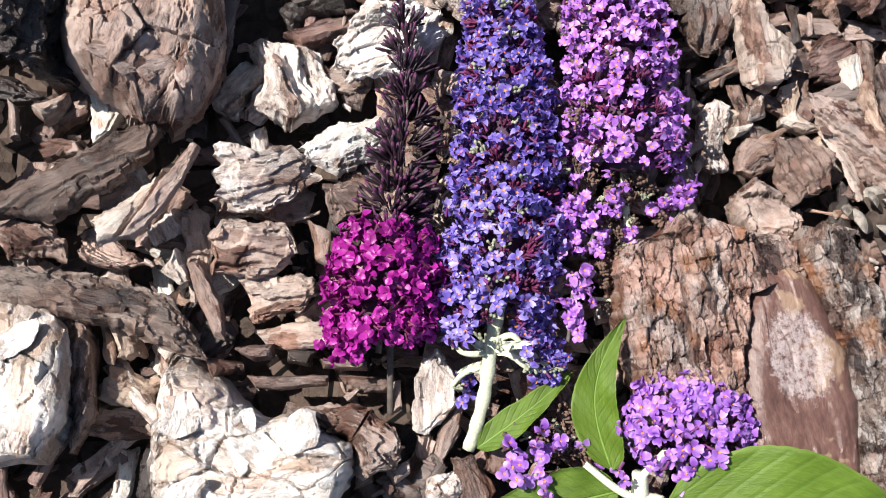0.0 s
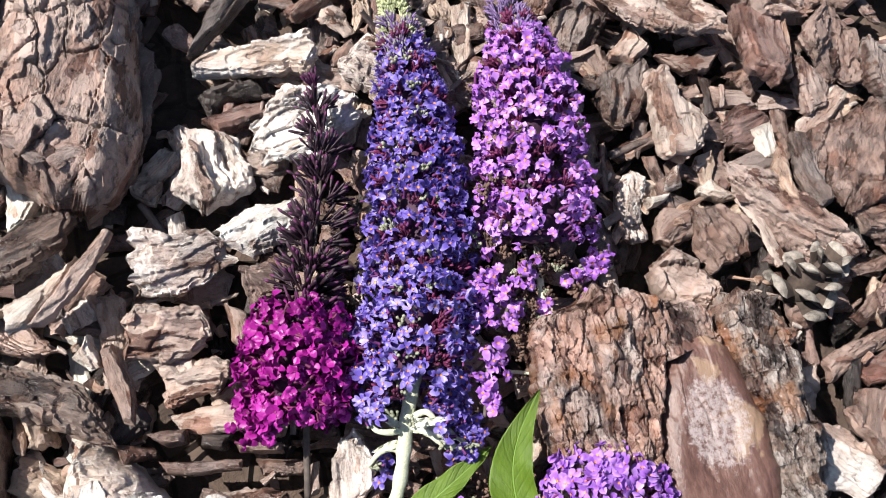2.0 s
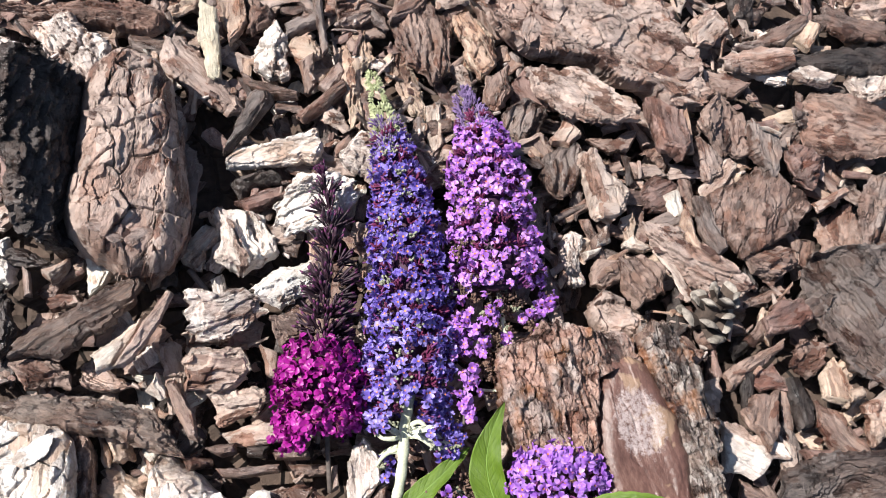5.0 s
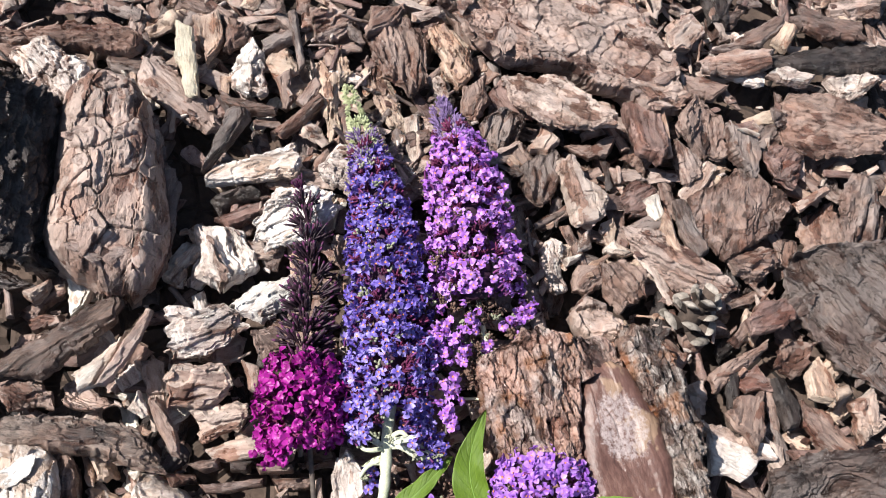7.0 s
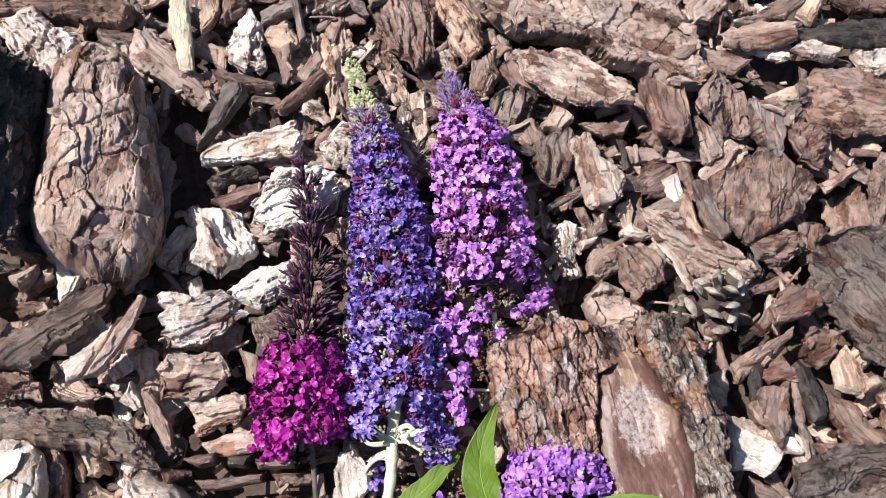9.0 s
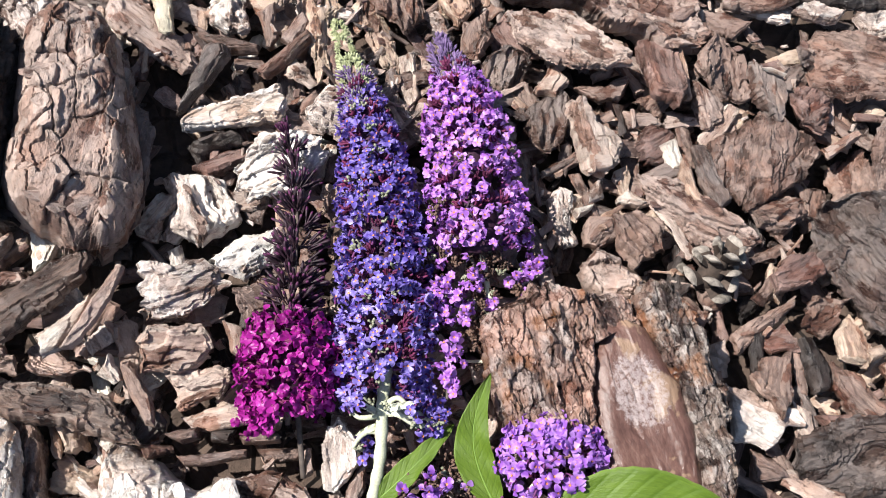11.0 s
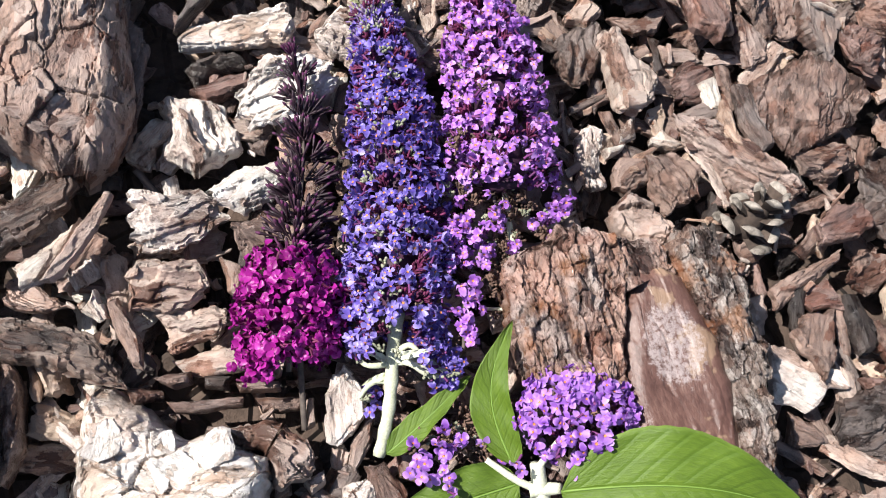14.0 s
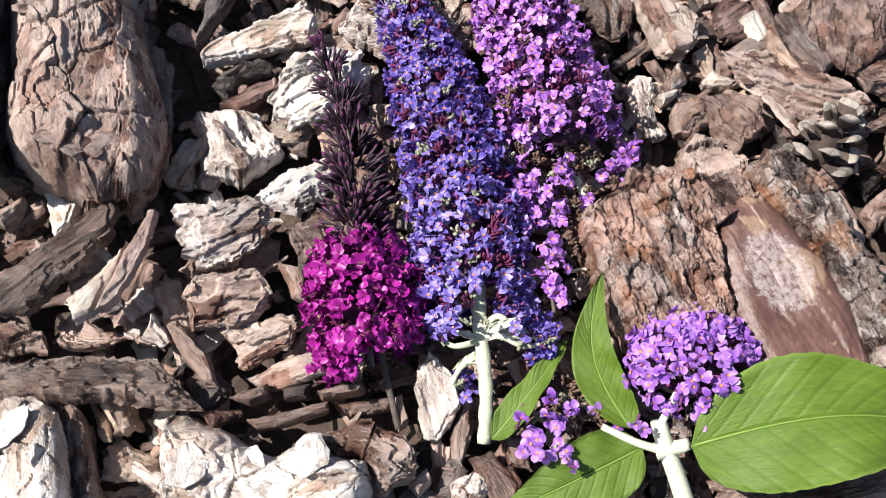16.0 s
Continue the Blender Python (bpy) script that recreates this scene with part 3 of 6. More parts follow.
bark("bark_chip", "smooth", "brown", -0.140, 0.146, -0.006, -25, (-3, -19), 0.012, 0.002, 1.0, "brown smooth-grained bark chip in mulch",
     ((-19, -4), (0, -8), (28, 1), (28, 6), (-11, 3), (-28, 8)))
bark("bark_chip", "smooth", "grey", -0.229, 0.179, -0.010, -13, (-6, -6), 0.012, 0.002, 1.0, "grey smooth-grained bark chip in mulch",
     ((-15, -8), (3, -10), (20, -7), (9, 13), (-21, 3)))
bark("bark_chip", "ridge", "brown", -0.193, 0.057, 0.006, 85, (52, 0), 0.020, 0.004, 1.2, "dark furrowed side of a bark lump",
     ((14, 16), (-39, 9), (-73, -4), (-47, -23), (-11, -26), (19, -16), (62, 13), (73, 36)))
bark("bark_chip", "smooth", "dusk", -0.252, -0.050, 0.010, 35, (-10, 0), 0.016, 0.002, 1.0, "long dark grey bark strip bent over chips",
     ((-48, -1), (-20, -17), (15, -13), (35, -9), (51, 1), (50, 12), (32, 12), (-10, 10), (-33, 13), (-50, 8)))
bark("bark_chip", "smooth", "cream", -0.221, -0.064, 0.014, 48, (-5, 3), 0.012, 0.002, 0.6, "split bark piece showing fresh cream inside",
     ((-26, 10), (-12, 6), (10, 4), (26, 5), (7, -4), (-18, -10), (-26, -7), (-24, 1)))
bark("bark_chip", "layer", "tan", -0.207, -0.060, 0.016, 52, (14, 4), 0.010, 0.002, 0.9, "narrow tan bark strip beside a split cream piece",
     ((-11, 2), (10, 5), (30, 9), (32, 3), (12, -3), (-6, -7), (-26, -9), (-32, -2), (-27, -1)))
bark("bark_chip", "layer", "dusk", -0.237, -0.115, 0.012, -9, (-24, -3), 0.016, 0.002, 0.7, "long dark grey flat bark strip",
     ((-68, -11), (-35, -12), (-7, -9), (19, -9), (52, -16), (67, -11), (54, 2), (38, 15), (15, 17), (-24, 12), (-72, 0)))
bark("bark_chip", "layer", "pale", -0.156, -0.042, 0.006, 18, (11, 10), 0.022, 0.002, 0.7, "pale tan bark chip with an eye-shaped hollow",
     ((-21, 0), (-22, -15), (-3, -18), (11, -16), (27, -6), (24, 7), (17, 15), (-3, 15), (-22, 20)))
bark("bark_chip", "layer", "tan2", -0.156, -0.082, 0.008, 7, (13, 13), 0.025, 0.002, 1.0, "stacked flaky brown bark chip",
     ((-21, -14), (-11, -15), (11, -17), (26, -7), (24, 2), (16, 15), (-16, 16), (-25, 5)))
bark("bark_chip", "layer", "tan2", -0.145, -0.107, 0.002, 15, (16, -13), 0.020, 0.002, 1.0, "light tan layered pine bark chip in mulch",
     ((-19, -4), (-13, -12), (11, -12), (25, -1), (20, 6), (5, 10), (-18, 15)))
bark("bark_chip", "smooth", "tan2", -0.131, -0.127, 0.000, 4, (10, -21), 0.012, 0.003, 1.0, "light tan smooth-grained bark chip in mulch",
     ((-17, -5), (-6, -7), (20, -6), (17, 7), (-6, 7), (-24, 3)))
bark("bark_chip", "smooth", "brown", -0.179, -0.109, 0.006, -62, (-6, -21), 0.012, 0.002, 1.0, "brown smooth-grained bark chip in mulch",
     ((23, -4), (28, 1), (10, 6), (-24, 4), (-23, -5)))
bark("bark_chip", "smooth", "cream", -0.197, -0.099, 0.004, -51, (11, 14), 0.012, 0.002, 1.0, "cream-coloured smooth-grained bark chip in mulch",
     ((8, -2), (9, 4), (-9, 6), (-4, -8)))
bark("bark_block", "plate", "bleached", -0.274, -0.157, 0.020, 85, (-1, 12), 0.050, 0.014, 1.1, "bleached white scaly bark block with dark furrows",
     ((-42, 20), (-37, -32), (-16, -38), (16, -31), (28, -26), (37, -19), (36, -2), (40, 24), (39, 41)))
bark("bark_chip", "layer", "brown", -0.275, -0.085, -0.004, -17, (-8, 2), 0.012, 0.002, 1.0, "brown layered pine bark chip in mulch",
     ((-4, -12), (20, -4), (17, 7), (-10, 12), (-21, -2)))
bark("bark_chip", "layer", "tan", -0.238, -0.086, -0.006, -25, (2, -11), 0.012, 0.002, 1.0, "pinkish tan layered pine bark chip in mulch",
     ((-7, -11), (15, -6), (25, 4), (8, 6), (-13, 12), (-19, -2)))
bark("bark_chip", "smooth", "brown", -0.110, -0.049, -0.004, -23, (5, 22), 0.012, 0.002, 1.0, "brown smooth-grained bark chip in mulch",
     ((2, -14), (14, 1), (2, 13), (-16, 1)))
bark("bark_chip", "smooth", "tan2", -0.121, -0.074, -0.004, -74, (-11, 10), 0.012, 0.002, 1.0, "light tan smooth-grained bark chip in mulch",
     ((8, -4), (14, 2), (-6, 6), (-13, -4)))
bark("bark_chip", "layer", "white", -0.111, -0.013, -0.002, 36, (-2, 19), 0.012, 0.002, 0.7, "bright pale bark flake with rough surface",
     ((-24, -4), (-16, -15), (5, -13), (28, -6), (27, 9), (-3, 14), (-27, 10)))
bark("bark_chip", "layer", "dark", -0.301, -0.005, -0.008, -9, (5, 8), 0.012, 0.002, 1.0, "dark brown layered pine bark chip in mulch",
     ((-18, -10), (-0, -6), (23, -5), (29, 0), (7, 8), (-24, 6)))
bark("bark_chip", "smooth", "cream", -0.249, -0.015, -0.004, -74, (8, 3), 0.012, 0.002, 1.0, "cream-coloured smooth-grained bark chip in mulch",
     ((14, -9), (9, 6), (1, 11), (-14, 2), (-13, -5)))
bark("bark_chip", "smooth", "tan2", -0.276, -0.012, -0.006, 47, (-16, 16), 0.012, 0.002, 1.0, "light tan smooth-grained bark chip in mulch",
     ((-8, -6), (6, -3), (14, 1), (-7, 7)))
bark("bark_chip", "smooth", "tan", -0.292, -0.023, -0.004, -74, (-16, 3), 0.012, 0.002, 1.0, "pinkish tan smooth-grained bark chip in mulch",
     ((9, -3), (10, 2), (-7, 3), (-12, -2)))
bark("bark_chip", "layer", "tan", -0.271, -0.035, -0.008, 3, (6, -10), 0.012, 0.002, 1.0, "pinkish tan layered pine bark chip in mulch",
     ((-8, -7), (14, -3), (10, 6), (-14, 5)))
bark("bark_chip", "layer", "pale", -0.314, -0.013, -0.008, -80, (2, 13), 0.012, 0.002, 1.0, "pale grey layered pine bark chip in mulch",
     ((13, -11), (19, 0), (12, 11), (-18, 9), (-16, -10)))
bark("bark_chip", "layer", "dark", -0.307, -0.060, -0.006, 89, (0, -10), 0.012, 0.002, 1.0, "dark brown layered pine bark chip in mulch",
     ((-20, 5), (-12, -8), (4, -11), (18, -3), (11, 11)))
bark("bark_chip", "layer", "dark", -0.214, -0.004, -0.020, 0, (-24, -11), 0.012, 0.002, 1.0, "dark brown layered pine bark chip in mulch",
     ((-5, -11), (19, -10), (21, 12), (-11, 8), (-32, 1)))
bark("bark_block", "plate", "bleached", -0.149, -0.181, 0.028, 10, (-4, -4), 0.055, 0.020, 1.1, "large bleached cream bark block with curled scales",
     ((-42, 41), (-37, 50), (-30, 48), (-19, 39), (-10, 31), (-5, 23), (7, 12), (25, 13), (35, 3), (51, -6), (52, -18), (43, -32), (37, -50), (-13, -48), (-52, -31), (-50, -1), (-47, 19)))
bark("bark_chip", "layer", "tan2", -0.090, -0.174, 0.014, -29, (-11, 5), 0.030, 0.002, 1.0, "light tan layered pine bark chip in mulch",
     ((-16, -9), (-6, -5), (13, -16), (20, -10), (21, 5), (12, 10), (-4, 15), (-15, 9), (-29, -8)))
bark("bark_chip", "smooth", "brown", -0.132, -0.150, 0.004, 4, (-6, -2), 0.010, 0.002, 1.0, "brown smooth-grained bark chip in mulch",
     ((-17, -3), (-0, -4), (21, -2), (21, 3), (-2, 3), (-22, 3)))
bark("bark_chip", "layer", "brown", -0.150, -0.137, 0.002, 2, (8, -10), 0.012, 0.002, 1.0, "brown layered pine bark chip in mulch",
     ((-2, -6), (9, -3), (8, 5), (-13, 2)))
bark("bark_chip", "layer", "brown", -0.163, -0.145, 0.004, 2, (-3, 24), 0.012, 0.002, 1.0, "brown layered pine bark chip in mulch",
     ((-6, -6), (11, -3), (9, 4), (-11, 4)))
bark("bark_chip", "smooth", "dark", -0.128, -0.137, -0.004, -10, (10, -14), 0.012, 0.002, 1.0, "dark brown smooth-grained bark chip in mulch",
     ((-6, -5), (7, -5), (7, 6), (-8, 4)))
bark("bark_chip", "smooth", "brown", -0.103, -0.138, -0.006, 3, (-2, 6), 0.012, 0.002, 1.0, "brown smooth-grained bark chip in mulch",
     ((-11, -3), (13, -3), (11, 3), (-14, 2)))
bark("bark_chip", "layer", "brown", -0.091, -0.150, -0.010, -0, (14, 2), 0.012, 0.002, 1.0, "brown layered pine bark chip in mulch",
     ((-10, -5), (14, -3), (12, 4), (-15, 4)))
bark("wood_chip", "smooth", "pale", -0.055, -0.150, 0.002, 100, (-4, -5), 0.012, 0.002, 1.0, "silvery grey weathered wood chip",
     ((6, 10), (-4, 9), (-19, 12), (-24, 5), (-8, -10), (5, -14), (22, -4), (20, 4)))
bark("bark_chip", "smooth", "tan", -0.042, -0.168, -0.004, 70, (8, 3), 0.012, 0.002, 1.0, "pinkish tan smooth-grained bark chip in mulch",
     ((-17, 2), (-19, -2), (-0, -6), (19, -1), (16, 3), (-6, 5)))
bark("bark_chip", "layer", "tan2", -0.056, -0.180, -0.004, 85, (-6, -2), 0.012, 0.002, 1.0, "light tan layered pine bark chip in mulch",
     ((-5, 5), (-8, -3), (6, -6), (6, 6)))
bark("bark_chip", "plate", "pale", -0.044, -0.199, -0.002, 36, (-5, 8), 0.012, 0.002, 1.0, "pale grey flaky pine bark chip with scaly plates in mulch",
     ((-13, -3), (1, -10), (12, -3), (9, 6), (-5, 9)))
bark("bark_chip", "smooth", "brown", -0.027, -0.200, -0.004, -66, (-8, 5), 0.012, 0.002, 1.0, "brown smooth-grained bark chip in mulch",
     ((7, -11), (20, 0), (4, 12), (-17, 5), (-18, -5)))
bark("bark_chip", "smooth", "brown", -0.016, -0.184, -0.008, -66, (10, 5), 0.012, 0.002, 1.0, "brown smooth-grained bark chip in mulch",
     ((3, -8), (12, 2), (-5, 9), (-10, -4)))
bark("bark_chip", "layer", "tan2", -0.069, -0.192, -0.002, 39, (-10, 14), 0.012, 0.002, 1.0, "light tan layered pine bark chip in mulch",
     ((-6, -4), (4, -4), (7, 3), (-5, 5)))
bark("bark_chip", "smooth", "orange", -0.088, -0.196, -0.004, 57, (-8, 5), 0.012, 0.002, 1.0, "orange-brown smooth-grained bark chip in mulch",
     ((-8, -1), (1, -6), (7, 0), (-0, 6)))
bark("bark_chip", "smooth", "tan2", -0.073, -0.152, -0.008, -90, (-8, -19), 0.012, 0.002, 1.0, "light tan smooth-grained bark chip in mulch",
     ((9, -2), (7, 3), (-9, 2), (-7, -3)))
bark("bark_chip", "ridge", "tan2", -0.239, -0.155, 0.004, 85, (3, 3), 0.035, 0.002, 1.4, "light tan furrowed pine bark chip in mulch",
     ((-7, 4), (-41, -6), (-20, -13), (14, -5), (26, 3), (34, 19)))
bark("bark_chip", "plate", "tan", 0.140, 0.215, 0.006, -28, (-2, 3), 0.027, 0.002, 1.0, "large long pinkish tan bark slab with scales",
     ((-118, -26), (-84, -46), (-52, -55), (-10, -31), (37, -30), (58, -23), (79, -28), (101, -17), (102, 6), (78, 28), (49, 50), (9, 60)))
bark("bark_chip", "plate", "tan2", 0.115, 0.154, 0.010, -28, (-8, -8), 0.012, 0.002, 0.5, "lens-shaped pinkish bark flake",
     ((-39, -14), (-14, -22), (10, -24), (35, -11), (52, 3), (46, 13), (17, 19), (-13, 24), (-42, 8), (-51, -3)))
bark("bark_chip", "smooth", "red", 0.189, 0.137, 0.004, 88, (-2, 21), 0.016, 0.002, 1.0, "reddish brown smooth-grained bark chip in mulch",
     ((-7, 15), (-27, 10), (-38, -5), (-18, -15), (19, -15), (35, -5), (25, 16)))
bark("wood_splinter", "smooth", "orange", 0.206, 0.137, 0.002, -88, (6, -4), 0.010, 0.002, 1.0, "thin orange-brown wood splinter among bark chips",
     ((28, -3), (26, 3), (-27, 3), (-27, -3)))
bark("bark_chip", "smooth", "brown", 0.146, 0.119, -0.006, 9, (6, -5), 0.012, 0.002, 1.0, "brown smooth-grained bark chip in mulch",
     ((-7, -9), (9, -9), (23, 9), (-7, 4), (-25, 6)))
bark("bark_chip", "smooth", "tan2", 0.104, 0.124, -0.004, 53, (-5, 10), 0.012, 0.002, 1.0, "light tan smooth-grained bark chip in mulch",
     ((-10, -8), (8, -11), (11, 10), (-13, 7)))
bark("bark_chip", "layer", "grey", 0.067, 0.129, -0.006, 74, (-6, -19), 0.012, 0.002, 1.0, "grey layered pine bark chip in mulch",
     ((-15, 8), (-27, -5), (-6, -15), (21, -13), (19, 7), (1, 21)))
bark("bark_chip", "plate", "tan2", 0.132, 0.074, 0.006, -76, (-10, 2), 0.020, 0.002, 0.5, "pale pinkish bark chip with a light square patch",
     ((-1, -13), (25, -15), (27, -2), (23, 13), (5, 21), (-13, 7), (-31, 7), (-34, -10)))
bark("bark_chip", "smooth", "tan2", 0.132, 0.053, 0.009, 17, (2, 14), 0.006, 0.002, 0.3, "pale grey smooth-grained bark chip in mulch",
     ((-10, -5), (7, -7), (10, 4), (-6, 7)))
bark("bark_chip", "ridge", "grey", 0.097, 0.092, -0.004, 85, (-8, 8), 0.012, 0.002, 1.0, "grey furrowed pine bark chip in mulch",
     ((-20, 10), (-25, -5), (-0, -16), (22, -17), (18, 2), (10, 22)))
bark("bark_chip", "smooth", "red", 0.182, 0.076, -0.008, 33, (5, -2), 0.012, 0.002, 1.0, "reddish brown smooth-grained bark chip in mulch",
     ((-18, -7), (2, -18), (22, -0), (6, 16), (-18, 10)))
bark("bark_chip", "layer", "brown", 0.242, 0.140, 0.002, 84, (10, 5), 0.012, 0.002, 1.0, "brown layered pine bark chip in mulch",
     ((-10, 24), (-29, 0), (-24, -22), (18, -19), (34, 4), (-3, 28)))
bark("bark_chip", "smooth", "tan", 0.228, 0.107, -0.004, -70, (-10, 13), 0.012, 0.002, 1.0, "pinkish tan smooth-grained bark chip in mulch",
     ((1, -11), (17, -10), (16, 5), (2, 15), (-26, -4)))
bark("bark_chip", "smooth", "grey", 0.275, 0.118, 0.006, -82, (-14, 0), 0.014, 0.002, 1.0, "grey smooth-grained bark chip in mulch",
     ((6, -14), (25, -5), (22, 7), (-9, 17), (-27, -9)))
bark("wood_splinter", "smooth", "cream", 0.277, 0.132, 0.010, -16, (0, 3), 0.004, 0.002, 1.0, "thin cream-coloured wood splinter among bark chips",
     ((8, -2), (9, 1), (-5, 2), (-12, -1)))
bark("bark_chip", "layer", "brown", 0.259, 0.064, 0.006, 75, (-8, 0), 0.012, 0.002, 0.8, "broad tan-brown bark plate",
     ((-25, 33), (-39, 14), (-46, 5), (-37, -6), (-20, -21), (-4, -36), (16, -46), (25, -35), (34, -21), (39, 5), (20, 25), (3, 43)))
bark("bark_chip", "ridge", "red", 0.309, 0.108, 0.004, 40, (-2, 11), 0.012, 0.002, 1.0, "reddish brown furrowed pine bark chip in mulch",
     ((-19, -2), (-16, -20), (3, -17), (21, -5), (14, 18), (-7, 20)))
bark("wood_splinter", "smooth", "tan2", 0.324, 0.076, 0.004, 29, (-6, 1), 0.010, 0.002, 1.0, "thin light tan wood splinter among bark chips",
     ((-17, -5), (21, -3), (20, 3), (-17, 5)))
bark("bark_chip", "layer", "brown", 0.355, 0.149, 0.006, -18, (-3, -14), 0.012, 0.002, 0.7, "rough grey-brown bark chunk with grit",
     ((-33, -30), (-5, -36), (48, -14), (49, 16), (26, 24), (-12, 33), (-37, 28), (-46, 11)))
bark("bark_chip", "layer", "grey", 0.374, 0.063, 0.000, 73, (24, 0), 0.012, 0.002, 1.0, "grey layered pine bark chip in mulch",
     ((-35, 15), (-35, -25), (37, -16), (41, 6), (22, 23), (-17, 23)))
bark("bark_chip", "layer", "brown", 0.335, 0.054, -0.006, 80, (-16, 16), 0.012, 0.002, 1.0, "brown layered pine bark chip in mulch",
     ((-23, 15), (-26, -15), (34, -11), (13, 17)))
bark("bark_chip", "layer", "pale", 0.330, 0.194, 0.004, -4, (-11, 5), 0.012, 0.002, 1.0, "pale grey layered pine bark chip in mulch",
     ((-5, -7), (13, -7), (23, 4), (-4, 8), (-26, -0)))
bark("bark_chip", "plate", "pale", 0.383, 0.189, 0.004, 12, (10, -8), 0.012, 0.002, 1.0, "pale grey flaky pine bark chip with scaly plates in mulch",
     ((-16, -12), (5, -15), (29, -0), (15, 11), (-25, 12)))
bark("bark_chip", "smooth", "grey", 0.301, 0.234, 0.004, 28, (-5, -6), 0.012, 0.003, 1.0, "grey smooth-grained bark chip in mulch",
     ((-35, -1), (-3, -10), (25, -6), (36, 7), (17, 9), (-19, 4), (-44, 6)))
bark("bark_chip", "smooth", "tan", 0.279, 0.206, 0.002, 1, (-2, -18), 0.012, 0.003, 1.0, "pinkish tan smooth-grained bark chip in mulch",
     ((-31, -6), (0, -15), (28, -10), (31, 8), (-1, 15), (-35, 4)))
bark("bark_chip", "smooth", "dark", 0.370, 0.213, 0.006, 8, (-14, -2), 0.012, 0.003, 1.0, "dark brown smooth-grained bark chip in mulch",
     ((-56, -2), (-16, -14), (46, -14), (53, 9), (31, 14), (-62, 10)))
bark("bark_chip", "smooth", "tan2", 0.240, 0.235, -0.004, 48, (11, 6), 0.012, 0.002, 1.0, "light tan smooth-grained bark chip in mulch",
     ((-23, -1), (-11, -11), (17, -12), (19, 11), (-14, 11)))
bark("bark_chip", "layer", "orange", 0.029, 0.199, -0.002, -66, (19, 8), 0.012, 0.002, 1.0, "orange-brown layered pine bark chip in mulch",
     ((5, -14), (29, -9), (24, 10), (-3, 17), (-27, 6), (-28, -11)))
bark("bark_chip", "smooth", "dark", 0.024, 0.164, -0.012, -83, (-6, -2), 0.012, 0.002, 1.0, "dark brown smooth-grained bark chip in mulch",
     ((15, -9), (21, 5), (1, 10), (-15, 7), (-21, -7)))
bark("bark_chip", "layer", "brown", 0.044, 0.159, -0.006, 78, (-22, -11), 0.012, 0.002, 1.0, "brown layered pine bark chip in mulch",
     ((-19, 7), (-17, -8), (2, -14), (21, -4), (9, 14)))
bark("bark_chip", "smooth", "orange", 0.327, 0.234, 0.004, 60, (-11, 3), 0.012, 0.002, 1.0, "orange-brown smooth-grained bark chip in mulch",
     ((-17, -6), (12, -10), (15, 7), (-11, 10)))
bark("bark_chip", "smooth", "brown", 0.375, 0.254, -0.002, -20, (8, -6), 0.012, 0.002, 1.0, "brown smooth-grained bark chip in mulch",
     ((-30, -10), (-1, -15), (35, -5), (31, 13), (-6, 8), (-30, 17)))
bark("bark_chip", "layer", "tan", 0.405, 0.279, 0.000, 3, (-6, -18), 0.012, 0.002, 1.0, "pinkish tan layered pine bark chip in mulch",
     ((-23, -11), (21, -14), (28, 13), (-30, 10)))
bark("bark_chip", "smooth", "dark", 0.275, 0.265, -0.008, 70, (-2, 3), 0.012, 0.002, 1.0, "dark brown smooth-grained bark chip in mulch",
     ((-17, 6), (-15, -11), (19, -11), (7, 17)))
bark("bark_chip", "smooth", "brown", 0.246, 0.186, -0.008, -19, (5, -8), 0.012, 0.002, 1.0, "brown smooth-grained bark chip in mulch",
     ((-13, -10), (14, -11), (26, 7), (4, 9), (-27, 7)))
bark("bark_chip", "smooth", "red", 0.075, 0.159, -0.010, -43, (22, 13), 0.012, 0.002, 1.0, "reddish brown smooth-grained bark chip in mulch",
     ((10, -16), (16, -1), (27, 8), (9, 7), (-17, 18), (-14, -11)))
bark("bark_chip", "ridge", "brown", -0.013, 0.199, -0.004, -81, (-2, -6), 0.012, 0.002, 1.0, "brown furrowed pine bark chip in mulch",
     ((21, -19), (37, -3), (34, 17), (-14, 25), (-37, 9), (-22, -27)))
bark("bark_chip", "layer", "orange", -0.027, 0.167, -0.006, -71, (-3, 2), 0.012, 0.002, 1.0, "orange-brown layered pine bark chip in mulch",
     ((31, -6), (39, 6), (3, 10), (-35, 10), (-21, -14)))
bark("bark_chip", "smooth", "brown", -0.029, 0.230, -0.002, 45, (0, 5), 0.012, 0.002, 1.0, "brown smooth-grained bark chip in mulch",
     ((-24, -4), (2, -11), (23, -3), (1, 15)))
bark("bark_chip", "smooth", "cream", -0.004, 0.124, -0.010, -87, (8, 16), 0.012, 0.002, 1.0, "cream-coloured smooth-grained bark chip in mulch",
     ((9, -7), (24, -1), (14, 7), (-21, 6), (-16, -7)))
bark("bark_chip", "layer", "tan", -0.071, 0.227, -0.006, 30, (13, -2), 0.012, 0.002, 1.0, "pinkish tan layered pine bark chip in mulch",
     ((-22, -11), (7, -15), (28, 2), (-11, 19)))
bark("bark_chip", "smooth", "orange", -0.169, 0.207, -0.002, -81, (5, -5), 0.012, 0.002, 1.0, "orange-brown smooth-grained bark chip in mulch",
     ((9, -10), (27, -3), (10, 12), (-19, 10), (-20, -12)))
bark("bark_chip", "layer", "brown", -0.149, 0.213, -0.004, 74, (-6, 21), 0.012, 0.002, 1.0, "brown layered pine bark chip in mulch",
     ((-24, -0), (-3, -12), (19, -9), (9, 16)))
